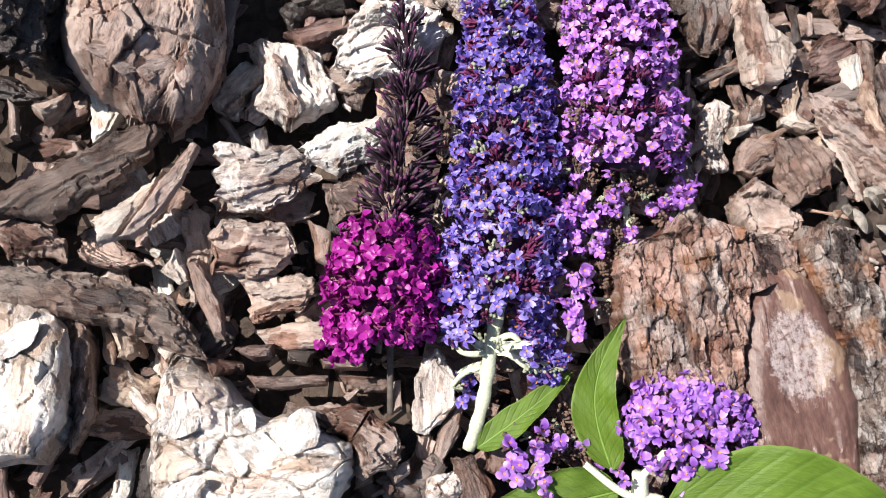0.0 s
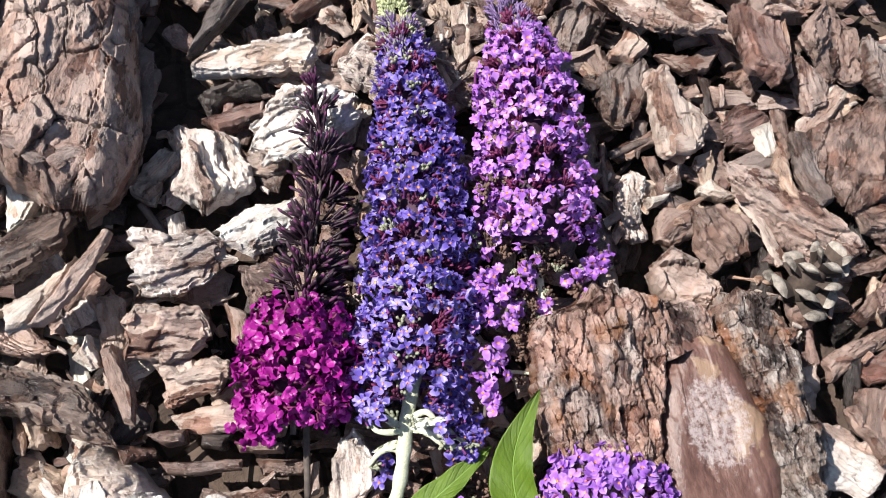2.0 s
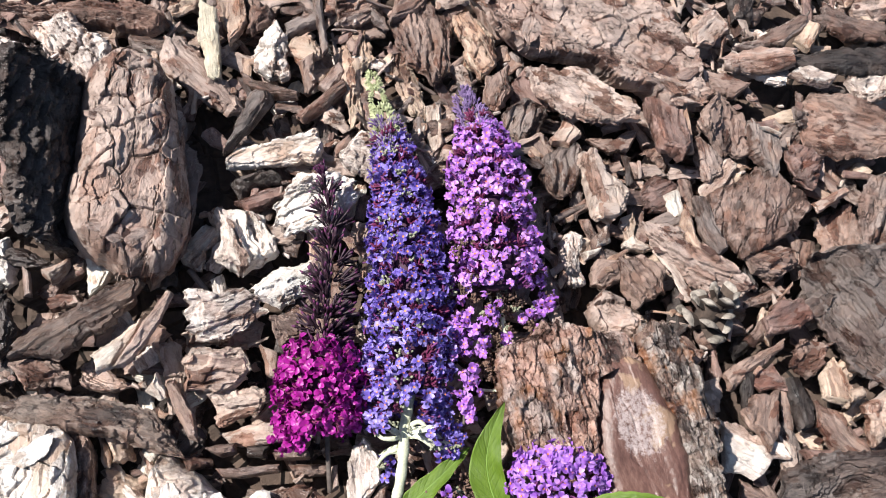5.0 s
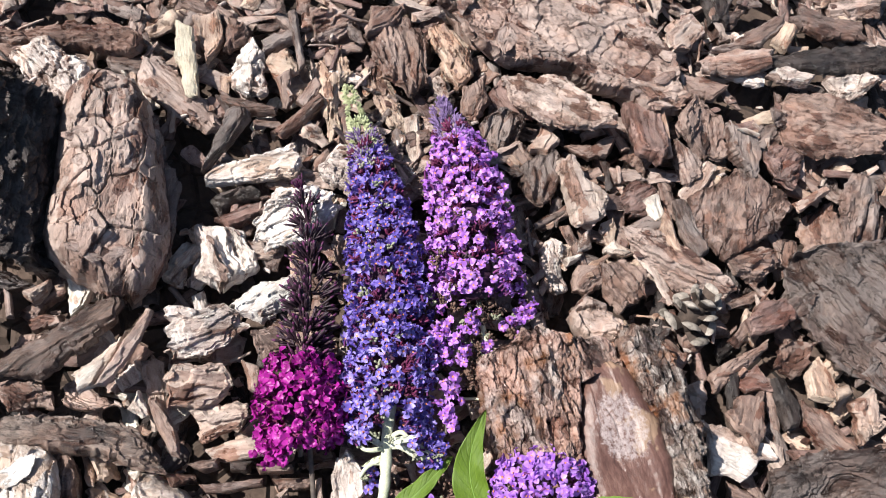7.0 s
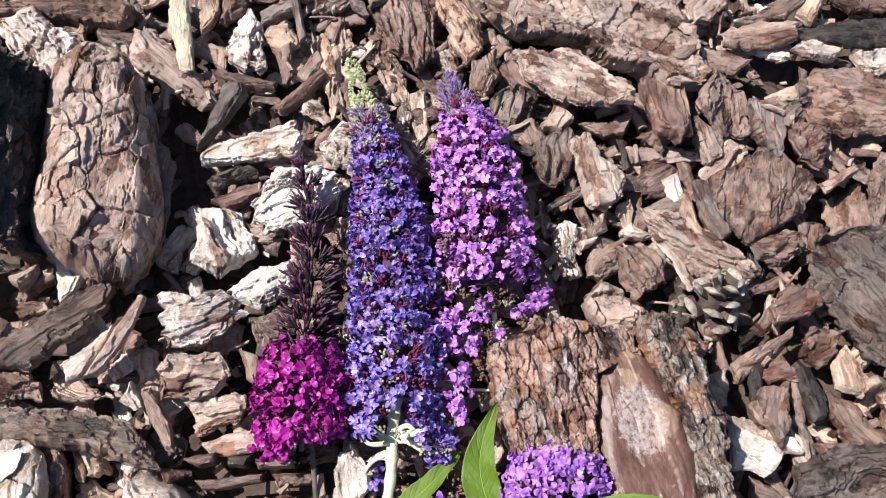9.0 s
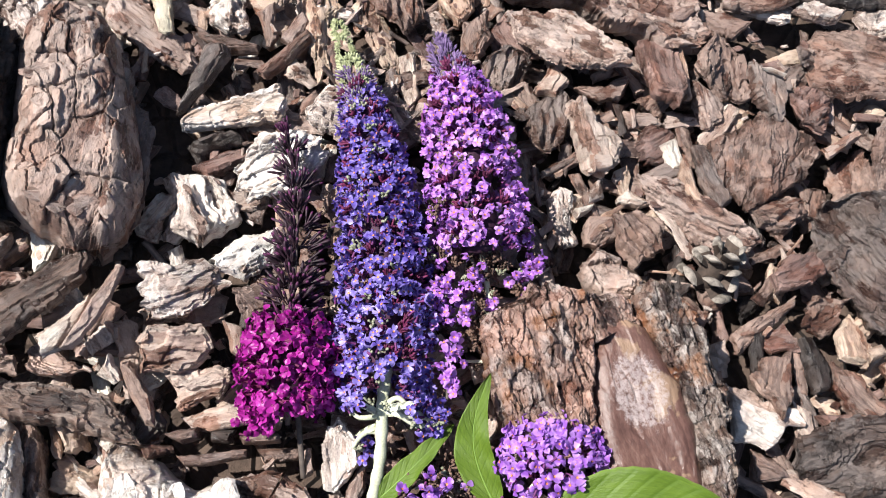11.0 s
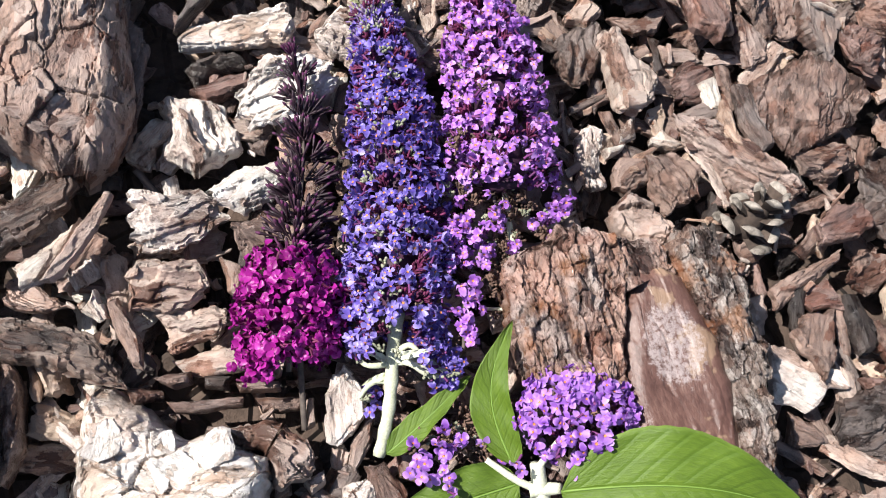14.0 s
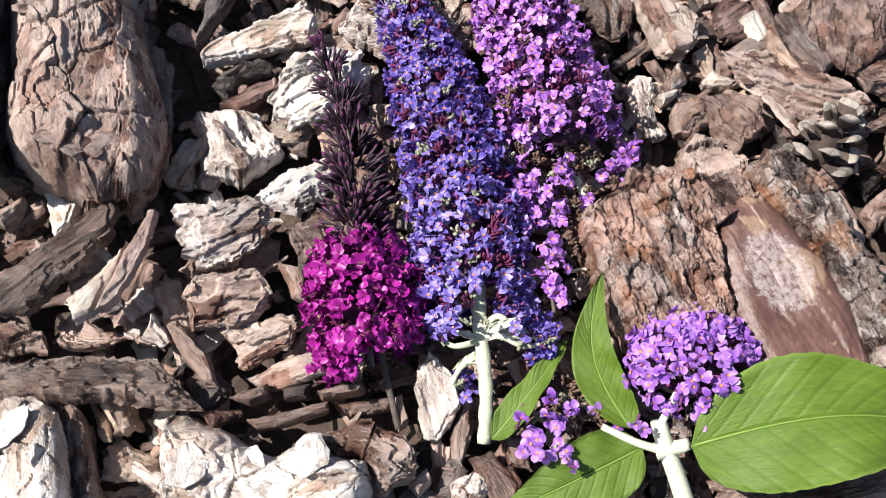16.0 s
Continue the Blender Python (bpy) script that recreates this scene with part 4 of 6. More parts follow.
bark("bark_chip", "smooth", "brown", -0.106, 0.161, -0.006, -84, (-5, 22), 0.012, 0.002, 1.0, "brown smooth-grained bark chip in mulch",
     ((19, -2), (11, 5), (-17, 5), (-9, -7)))
bark("bark_chip", "smooth", "tan", -0.088, 0.159, -0.006, 64, (-3, 3), 0.012, 0.002, 1.0, "pinkish tan smooth-grained bark chip in mulch",
     ((-14, -6), (10, -7), (19, 4), (-13, 7)))
bark("bark_chip", "layer", "tan", 0.206, 0.016, 0.000, -32, (13, 0), 0.012, 0.002, 1.0, "long layered grey-brown bark splinter",
     ((-32, -11), (5, -19), (39, -12), (52, 9), (38, 11), (4, 16), (-29, 16), (-56, 5)))
bark("bark_chip", "smooth", "cream", 0.161, 0.033, -0.012, -20, (5, -3), 0.012, 0.002, 1.0, "cream-coloured smooth-grained bark chip in mulch",
     ((6, -6), (15, 2), (-7, 8), (-12, -6)))
bark("bark_chip", "smooth", "brown", 0.132, 0.006, -0.010, 37, (-5, -2), 0.012, 0.002, 1.0, "brown smooth-grained bark chip in mulch",
     ((-15, -1), (-9, -11), (8, -10), (16, 3), (2, 12), (-10, 8)))
bark("bark_chip", "plate", "pale", 0.107, 0.016, -0.010, -83, (-8, 18), 0.012, 0.002, 1.0, "pale grey flaky pine bark chip with scaly plates in mulch",
     ((10, -10), (25, -3), (20, 8), (10, 7), (-18, 10), (-24, 1), (-13, -9)))
bark("bark_chip", "smooth", "cream", 0.122, 0.022, -0.006, 27, (-2, 19), 0.010, 0.002, 1.0, "cream-coloured smooth-grained bark chip in mulch",
     ((-8, -3), (6, -2), (11, 2), (-8, 3)))
bark("bark_chip", "plate", "pale", 0.129, 0.039, -0.008, 53, (-24, 0), 0.012, 0.002, 1.0, "pale grey flaky pine bark chip with scaly plates in mulch",
     ((-10, -2), (1, -8), (12, 1), (-3, 8)))
bark("bark_chip", "ridge", "brown", 0.160, 0.003, -0.004, -50, (6, -3), 0.012, 0.002, 1.0, "brown furrowed pine bark chip in mulch",
     ((-6, -17), (15, -20), (19, 2), (6, 22), (-15, 15), (-22, -5)))
bark("bark_chip", "layer", "brown", 0.269, 0.020, 0.000, 7, (13, 6), 0.012, 0.002, 1.0, "brown layered pine bark chip in mulch",
     ((-17, -9), (1, -19), (20, -6), (19, 11), (-6, 16), (-22, 6)))
bark("bark_chip", "smooth", "red", 0.275, -0.024, 0.002, 28, (-3, 5), 0.012, 0.003, 1.0, "dark reddish smooth bark chip",
     ((-25, -6), (-5, -11), (19, -11), (25, 6), (2, 12), (-23, 8)))
bark("bark_chip", "layer", "dark2", 0.341, -0.017, 0.008, -45, (24, 3), 0.020, 0.002, 0.8, "large dark charcoal-grey bark plate",
     ((-36, -33), (-6, -40), (26, -45), (68, -31), (7, 58), (-20, 51), (-49, 18), (-60, -10)))
bark("bark_chip", "ridge", "brown", 0.244, -0.064, -0.002, 34, (3, -5), 0.012, 0.002, 1.0, "brown furrowed pine bark chip in mulch",
     ((-28, -7), (-4, -6), (29, -4), (37, 1), (1, 7), (-25, 6)))
bark("bark_chip", "smooth", "red", 0.257, -0.074, -0.008, 4, (2, -14), 0.012, 0.002, 1.0, "reddish brown smooth-grained bark chip in mulch",
     ((-7, -9), (15, -9), (4, 14), (-16, 0)))
bark("bark_chip", "smooth", "brown", 0.246, -0.102, 0.002, 60, (-2, 24), 0.012, 0.002, 1.0, "brown smooth-grained bark chip in mulch",
     ((-16, 9), (-21, -11), (-2, -13), (25, -7), (15, 10), (-6, 16)))
bark("bark_chip", "layer", "brown", 0.293, -0.057, 0.002, 35, (11, 6), 0.012, 0.003, 1.0, "brown layered pine bark chip in mulch",
     ((-14, -11), (7, -11), (22, -2), (3, 14), (-19, 5)))
bark("bark_chip", "smooth", "dark", 0.279, -0.091, 0.000, 88, (13, 21), 0.012, 0.003, 1.0, "dark brown smooth-grained bark chip in mulch",
     ((-24, 6), (-18, -7), (22, -6), (20, 7)))
bark("bark_chip", "smooth", "orange", 0.308, -0.076, 0.002, 88, (6, 22), 0.012, 0.002, 1.0, "orange-brown smooth-grained bark chip in mulch",
     ((-13, 13), (-20, -6), (-6, -13), (25, -5), (9, 11)))
bark("bark_chip", "smooth", "brown", 0.308, -0.117, 0.000, -43, (11, 2), 0.012, 0.002, 1.0, "brown smooth-grained bark chip in mulch",
     ((-20, -9), (3, -16), (26, -2), (27, 8), (-6, 13), (-28, 7)))
bark("bark_chip", "layer", "dark2", 0.306, -0.160, 0.006, 8, (19, -24), 0.012, 0.002, 0.8, "dark grey gritty bark plate",
     ((-58, -19), (39, -33), (56, 18), (34, 26), (-25, 29), (-47, 22)))
bark("bark_chip", "smooth", "orange", 0.321, -0.086, 0.006, 22, (-6, 3), 0.008, 0.002, 1.0, "orange-brown smooth-grained bark chip in mulch",
     ((-8, -4), (7, -4), (8, 4), (-6, 5)))
bark("bark_chip", "smooth", "tan2", 0.267, -0.132, -0.004, -75, (-10, -2), 0.012, 0.002, 1.0, "light tan smooth-grained bark chip in mulch",
     ((10, -6), (13, 3), (-5, 7), (-16, -4)))
bark("wood_chip", "smooth", "pale", 0.227, -0.133, 0.004, -25, (-4, 3), 0.007, 0.002, 0.9, "white splintered wood chip",
     ((-26, 15), (-10, 18), (9, 17), (24, 20), (26, 14), (20, 6), (17, -8), (12, -15), (3, -15), (-13, -21)))
bark("bark_chip", "smooth", "brown", 0.236, -0.165, -0.008, -22, (24, 6), 0.012, 0.002, 1.0, "brown smooth-grained bark chip in mulch",
     ((-5, -13), (18, 1), (2, 10), (-15, 7)))
bark("bark_chip", "layer", "tan2", 0.344, -0.104, -0.002, -86, (0, 14), 0.012, 0.002, 1.0, "light tan layered pine bark chip in mulch",
     ((20, -7), (8, 15), (-18, 7), (-11, -14)))
bark("bark_chip", "smooth", "red", 0.292, -0.130, -0.004, 2, (-3, 10), 0.012, 0.002, 1.0, "reddish brown smooth-grained bark chip in mulch",
     ((-10, -4), (14, -3), (11, 4), (-15, 3)))
bark("bark_chip", "layer", "brown", 0.303, 0.029, -0.012, -86, (3, 18), 0.012, 0.002, 1.0, "brown layered pine bark chip in mulch",
     ((22, -6), (8, 12), (-12, 11), (-17, -11)))
bark("bark_chip", "smooth", "cream", 0.196, 0.068, -0.006, -74, (-16, 8), 0.012, 0.002, 1.0, "cream-coloured smooth-grained bark chip in mulch",
     ((12, -6), (12, 7), (-13, 6), (-9, -8)))
bark("bark_chip", "smooth", "orange", 0.201, 0.045, 0.000, -84, (2, -13), 0.008, 0.002, 1.0, "orange-brown smooth-grained bark chip in mulch",
     ((18, -2), (23, 4), (-0, 5), (-27, 3), (-3, -8)))
bark("bark_chip", "smooth", "grey", 0.218, 0.048, 0.000, -77, (11, -10), 0.012, 0.002, 1.0, "grey smooth-grained bark chip in mulch",
     ((0, -9), (25, -5), (22, 8), (3, 7), (-25, 6), (-28, -3)))
bark("bark_chip", "smooth", "tan", 0.174, 0.097, -0.012, -1, (18, 6), 0.012, 0.002, 1.0, "pinkish tan smooth-grained bark chip in mulch",
     ((-9, -9), (21, -2), (7, 7), (-18, 5)))
bark("bark_chip", "smooth", "tan", 0.110, 0.059, -0.016, 32, (8, 2), 0.012, 0.002, 1.0, "pinkish tan smooth-grained bark chip in mulch",
     ((-13, -5), (13, -5), (17, 5), (-18, 4)))
bark("bark_chip", "smooth", "brown", 0.068, 0.058, -0.026, -65, (10, -21), 0.012, 0.002, 1.0, "brown smooth-grained bark chip in mulch",
     ((14, -18), (25, 8), (-8, 19), (-29, -7)))
bark("bark_chip", "plate", "tan", 0.132, -0.031, 0.010, -20, (2, -6), 0.030, 0.008, 1.0, "rounded pinkish bark knob",
     ((-16, -11), (-2, -18), (19, -11), (22, 7), (3, 16), (-14, 15), (-23, 0)))
bark("bark_chip", "layer", "brown", 0.140, -0.234, -0.004, -2, (3, 0), 0.012, 0.002, 0.8, "brown layered pine bark chip in mulch",
     ((-58, -10), (38, -22), (56, 12), (42, 22), (1, 12), (-31, 12), (-57, 18)))
bark("bark_chip", "smooth", "brown", 0.062, -0.218, -0.012, 74, (6, -10), 0.012, 0.002, 1.0, "brown smooth-grained bark chip in mulch",
     ((-15, 2), (-5, -8), (15, -3), (4, 9)))
bark("bark_chip", "smooth", "cream", 0.047, -0.133, -0.006, 73, (21, 24), 0.010, 0.002, 1.0, "cream-coloured smooth-grained bark chip in mulch",
     ((-9, 3), (-10, -2), (3, -4), (11, -0), (7, 3)))
bark("bark_chip", "plate", "pale", 0.038, -0.098, 0.004, 11, (-2, 0), 0.012, 0.002, 1.0, "pale grey flaky pine bark chip with scaly plates in mulch",
     ((-5, -6), (6, -5), (7, 5), (-7, 5)))


# ---- big bark slab ----
def bark_slab(base, plates):
    """A thick slab of bark grown together from several plates."""
    root = new("bark_slab")
    root.location = base
    tagged(root, "big brown furrowed bark slab with a wine-red scar", "bark", "bark mulch pieces")
    for name, style, tone, x, y, z, turn, tilt, thick, rim, relief, label, outline in plates:
        me = bark_mesh(name, style, tone, thick, rim, relief, outline, 0.0009, GLOSSY if tone in ("brown", "grey") else None)
        if tone is SCAR:
            a = np.array([tuple(v.co) for v in me.vertices])
            reach = np.hypot((a[:, 0] + 0.0215) / 0.030, (a[:, 1] - 0.005) / 0.0215)
            me.attributes["flake"].data.foreach_set("value", np.clip(1.05 - 0.9 * reach**2, 0, 0.62).astype(np.float32))
        part(name, me, root, pose(x - base[0], y - base[1], z - base[2], 0, 0, turn) @ pose(0, 0, 0, *tilt), label)


bark_slab((0.135, -0.104, -0.030), (
    ("furrowed_plate", "rough", "brown", 0.081, -0.121, 0.045, -78, (0, 0), 0.06, 0.006, 1.2, "rough furrowed grey-brown bark",
     ((-55, -38), (-62, -31), (-67, -11), (-77, 7), (-76, 22), (-63, 35), (-49, 39), (-28, 32), (-7, 24), (20, 20), (40, 16), (48, 4), (47, -16), (38, -27), (14, -34), (-4, -34), (-22, -37), (-38, -39))),
    ("scar", "smooth", SCAR, 0.133, -0.139, 0.0385, -75, (0, 0), 0.05, 0.012, 0.5, "smooth wine-red scar with chalky bloom",
     ((-62, -8), (-69, 3), (-69, 14), (-60, 26), (-38, 32), (-20, 36), (8, 36), (42, 28), (66, 18), (54, -36), (26, -33), (-11, -28), (-40, -21))),
    ("edge_plate", "rough", "grey", 0.169, -0.118, 0.042, -72, (0, 0), 0.06, 0.009, 1.1, "grey ridged bark edge",
     ((-80, 2), (-75, 18), (-59, 25), (-42, 28), (-12, 25), (3, 27), (30, 18), (63, 7), (80, -5), (73, -28), (49, -18), (18, -11), (-7, -8), (-23, -12), (-45, -14), (-65, -12))),
    ("upper_plate", "layer", "brown", 0.120, -0.068, 0.040, -60, (0, 0), 0.05, 0.003, 1.2, "broken brown bark layers",
     ((-22, -7), (-15, 11), (-5, 19), (12, 16), (22, 9), (10, 1), (7, -10), (10, -19), (-3, -12))),
))


# ---- filling chips ----
def shard(rng, long, wide, corners):
    """The outline of a broken piece: a crooked strip with blunt, torn ends."""
    half, out = max(1, corners // 2), []
    for side in (-1, 1):
        for k in range(half + 1):
            x = side * long * (0.5 - k / half) * rng.uniform(0.82, 1.08)
            out.append((-x, side * 0.5 * wide * rng.uniform(0.45, 1.15)))
    return out


WORDS = {"brown": "brown", "tan": "pinkish tan", "red": "reddish brown", "grey": "grey", "dark": "dark brown", "pale": "pale grey", "tan2": "light tan", "orange": "orange-brown", "cream": "cream-coloured"}


def height_at(x, y):
    i, j = int((x + HALF) / CELL), int((y + HALF) / CELL)
    return TOP[i, j] if 0 <= i < len(TOP) and 0 <= j < len(TOP) else -0.04


def heap_up(name, label, heap, rng):
    """Joins many small pieces into one object for each kind of bark."""
    for tone, some in heap.items():
        verts, faces, loc, flake, shade, start = [], [], [], [], [], 0
        for m, me in some:
            co = np.empty(len(me.vertices) * 3, np.float32)
            me.vertices.foreach_get("co", co)
            co = co.reshape(-1, 3)
            a = np.array(m)
            verts.append(co @ a[:3, :3].T + a[:3, 3])
            loc.append(co + (rng.uniform(0, 50), 0, 0))
            f = np.empty(len(co), np.float32)
            me.attributes["flake"].data.foreach_get("value", f)
            flake.append(f), shade.append(np.full(len(co), rng.random()))
            faces += [tuple(v + start for v in p.vertices) for p in me.polygons]
            start += len(co)
        data = mesh_of(name, np.concatenate(verts), faces, some[0][1].materials[0], None, np.concatenate(loc), np.concatenate(flake), np.concatenate(shade), 38)
        tagged(new(name, data), label.format(WORDS[tone]), "mulch", kind="stuff")


def filling():
    """Smaller chips that fill the gaps between the larger ones: near ones singly, the rest as heaps."""
    rng = random.Random(5)
    styles = ["smooth", "layer", "smooth", "ridge", "layer", "plate"]
    tones = ["brown", "tan", "tan2", "red", "tan", "grey", "orange", "tan2", "pale", "dark", "cream"]
    kinds = []
    for k in range(33):
        style, tone = styles[k % 6], tones[k % 11]
        outline = shard(rng, rng.uniform(24, 58), rng.uniform(9, 24), rng.choice((5, 6, 7)))
        kinds.append((tone, bark_mesh("bark_chip", style, tone, rng.uniform(0.004, 0.010), 0.001, 1.0, outline, 0.0014)))
    slips = []
    for k in range(24):
        tone = ("brown", "tan", "red", "grey", "brown", "tan2", "orange", "brown")[k % 8]
        outline = shard(rng, rng.uniform(20, 50), rng.uniform(8, 20), rng.choice((4, 5, 6)))
        slips.append((tone, bark_mesh("bark_chip", ("smooth", "layer", "plate")[k % 3], tone, rng.uniform(0.0025, 0.005), 0.0007, 0.9, outline, 0.0014)))
    heap = {}
    for k in range(2800):
        near = k < 820
        if near:
            x, y = rng.uniform(-0.37, 0.43), rng.uniform(-0.28, 0.32)
        else:
            r, w = 1.15 * math.sqrt(rng.uniform(0.0, 1.0)), rng.uniform(0, 2 * math.pi)
            x, y = 0.03 + r * math.cos(w), 0.02 + r * math.sin(w)
            if -0.37 < x < 0.43 and -0.28 < y < 0.32:
                continue
        z = rng.uniform(-0.034, -0.022) if near and k % 2 else rng.uniform(-0.024, -0.010) if near else rng.uniform(-0.03, 0.004)
        m = pose(x, y, z, 0, 0, rng.uniform(0, 360)) @ pose(0, 0, 0, rng.gauss(0, 13), rng.gauss(0, 10))
        tone, me = kinds[rng.randrange(len(kinds))]
        if tone in ("cream", "pale", "tan2") and rng.random() < (0.9 if x > 0.08 and y < 0.2 else 0.55):
            continue
        if near:
            note_height(me, m)
        if near and z > -0.0235 and k < 300:
            ob = new("bark_chip", me)
            ob.matrix_basis = m
            tagged(ob, f"small {WORDS[tone]} bark chip deep in the mulch", "bark", "bark mulch pieces")
        else:
            heap.setdefault(tone, []).append((m, me))
    # thin pieces that close the gaps, leaning on their neighbours
    for k in range(1500):
        x, y = rng.uniform(-0.38, 0.44), rng.uniform(-0.29, 0.34)
        if height_at(x, y) > -0.011 or math.hypot(x - 0.21, y + 0.033) < 0.03:
            continue
        open_side = x > -0.1 or y > 0.09
        if not open_side and rng.random() < 0.6:
            continue
        z = rng.uniform(-0.019, -0.008) if open_side else rng.uniform(-0.036, -0.024)
        m = pose(x, y, z, 0, 0, rng.uniform(0, 360)) @ pose(0, 0, 0, rng.gauss(0, 11), rng.gauss(0, 9))
        tone, me = slips[rng.randrange(len(slips))]
        note_height(me, m)
        heap.setdefault(tone, []).append((m, me))
    heap_up("bark_mulch", "heap of {} bark mulch on the ground", heap, rng)
    # splinters that lie on the chips and in the gaps
    tones = ["tan", "brown", "tan2", "red", "brown", "grey", "orange", "tan", "dark"]
    kinds = []
    for k in range(27):
        tone = tones[k % 9]
        outline = shard(rng, rng.uniform(12, 34), rng.uniform(2.0, 7.5), rng.choice((5, 6, 7, 8)))
        kinds.append((tone, bark_mesh("bark_splinter", "smooth", tone, rng.uniform(0.0012, 0.003), 0.0006, 0.9, outline, 0.0018)))
    heap, singles = {}, 0
    for k in range(1900):
        x, y = rng.uniform(-0.38, 0.44), rng.uniform(-0.29, 0.33)
        z = height_at(x, y)
        if z > rng.uniform(-0.026, -0.008) or (x < -0.07 and y < 0.1 and rng.random() < 0.75):
            continue
        m = pose(x, y, z + 0.002, 0, 0, rng.uniform(0, 360)) @ pose(0, 0, 0, rng.gauss(0, 14), rng.gauss(0, 16))
        tone, me = kinds[rng.randrange(len(kinds))]
        if singles < 240 and z > -0.021:
            ob = new("bark_splinter", me)
            ob.matrix_basis = m
            tagged(ob, f"thin {WORDS[tone]} bark splinter lying between chips", "bark", "bark splinters")
            singles += 1
        else:
            heap.setdefault(tone, []).append((m, me))
    heap_up("bark_splinters", "scattered {} bark splinters in the mulch", heap, rng)
    # crumbs
    kinds = [(tone, bark_mesh("crumb", "smooth", tone, rng.uniform(0.0015, 0.0035), 0.0006, 0.4, shard(rng, rng.uniform(4, 10), rng.uniform(2.5, 6), 5), 0.0022)) for tone in ("tan", "brown", "tan2", "red", "pale", "orange")]
    heap = {}
    for k in range(4200):
        x, y = rng.uniform(-0.37, 0.43), rng.uniform(-0.28, 0.32)
        z = height_at(x, y)
        if z > rng.uniform(-0.032, -0.006):
            continue
        m = pose(x, y, z + 0.001, 0, 0, rng.uniform(0, 360)) @ pose(0, 0, 0, rng.gauss(0, 16), rng.gauss(0, 16))
        tone, me = kinds[rng.randrange(6)]
        heap.setdefault(tone, []).append((m, me))
    heap_up("bark_crumbs", "fine {} bark crumbs in the mulch", heap, rng)


filling()


# ---- flowers ----
def basis(out, up=Vector((0, 0, 1)), spin=0.0, size=1.0):
    """A turn whose z axis is out."""
    q = out.to_track_quat("Z", "Y").to_matrix()
    return (q @ Matrix.Rotation(spin, 3, "Z")).to_4x4() @ Matrix.Scale(size, 4)


def floret_mesh(petal, eye, tube, seed, reach=0.0044, lift=0.0006, broad=0.6):
    """A four-lobed floret, facing +z, on its tube."""
    rng = random.Random(seed)
    verts, faces, slots, loc = [], [], [], []
    closed = rng.choice((-0.0006, 0.0, 0.0008, 0.0024))

    def add(points, polys, slot):
        start = len(verts)
        verts.extend(points)
        loc.extend([(p[0] * 230, p[1] * 230, p[2] * 60) for p in points])
        faces.extend([tuple(a + start for a in f) for f in polys])
        slots.extend([slot] * len(polys))

    for k in range(4):
        w = k * math.pi / 2 + rng.uniform(-0.12, 0.12)
        r = reach * rng.uniform(0.88, 1.08)
        dip, curl = rng.uniform(-0.0030, 0.0008), rng.uniform(-0.0018, 0.0006)
        wide = r * broad * rng.uniform(0.88, 1.12)
        rows = ((0.16, 0.3, 0.0), (0.45, 0.85, 0.0005), (0.78, 1.0, 0.0004), (1.0, 0.6, curl))
        points = []
        for s, b, z in rows:
            for side in (-1, 0, 1):
                px, py = s * r * (1.05 if side == 0 else 1.0), side * b * wide
                pz = z + closed * s * s + dip * s * s + (lift if side else 0.0) * s * rng.uniform(0.4, 1.3)
                points.append((px * math.cos(w) - py * math.sin(w), px * math.sin(w) + py * math.cos(w), pz))
        add(points, [(a, a + 3, a + 4, a + 1) for a in (0, 3, 6, 1, 4, 7)], 0)
    eyes = [(0.0008 * math.cos(a * math.pi / 3), 0.0008 * math.sin(a * math.pi / 3), 0.0004) for a in range(6)]
    add([*eyes, (0, 0, -0.0002)], [(a, (a + 1) % 6, 6) for a in range(6)], 1)
    rings = [(0.001, 0.0), (0.0007, -0.0025), (0.0009, -0.0055)]
    add([(r * math.cos(a * 1.2566), r * math.sin(a * 1.2566), z) for r, z in rings for a in range(5)],
        [(n * 5 + a, n * 5 + (a + 1) % 5, n * 5 + 5 + (a + 1) % 5, n * 5 + 5 + a) for n in range(2) for a in range(5)], 2)
    return mesh_of("floret", verts, faces, [petal, eye, tube], slots, loc)


def tube_mesh(name, points, radii, mat, sides=8):
    """A round rod along a line of points."""
    pts = [Vector(p) for p in points]
    verts, faces = [], []
    side = Vector((0.3, 0.2, 1.0))
    for k, p in enumerate(pts):
        way = (pts[min(k + 1, len(pts) - 1)] - pts[max(k - 1, 0)]).normalized()
        a = way.cross(side).normalized()
        b = way.cross(a)
        for n in range(sides):
            w = 2 * math.pi * n / sides
            verts.append(p + (a * math.cos(w) + b * math.sin(w)) * radii[k])
    for k in range(len(pts) - 1):
        faces += [(k * sides + n, k * sides + (n + 1) % sides, (k + 1) * sides + (n + 1) % sides, (k + 1) * sides + n) for n in range(sides)]
    faces += [tuple(range(sides))[::-1], tuple(range((len(pts) - 1) * sides, len(pts) * sides))]
    return mesh_of(name, verts, faces, mat)


def bent(points, count=14):
    """A smooth line through a few points."""
    pts = [Vector(p) for p in points]
    pts = [pts[0] * 2 - pts[1], *pts, pts[-1] * 2 - pts[-2]]
    out = []
    for k in range(1, len(pts) - 2):
        a, b, c, d = pts[k - 1 : k + 3]
        for n in range(count):
            t = n / count
            out.append(0.5 * (2 * b + (c - a) * t + (2 * a - 5 * b + 4 * c - d) * t * t + (3 * b - 3 * c + d - a) * t**3))
    return [*out, pts[-2]]


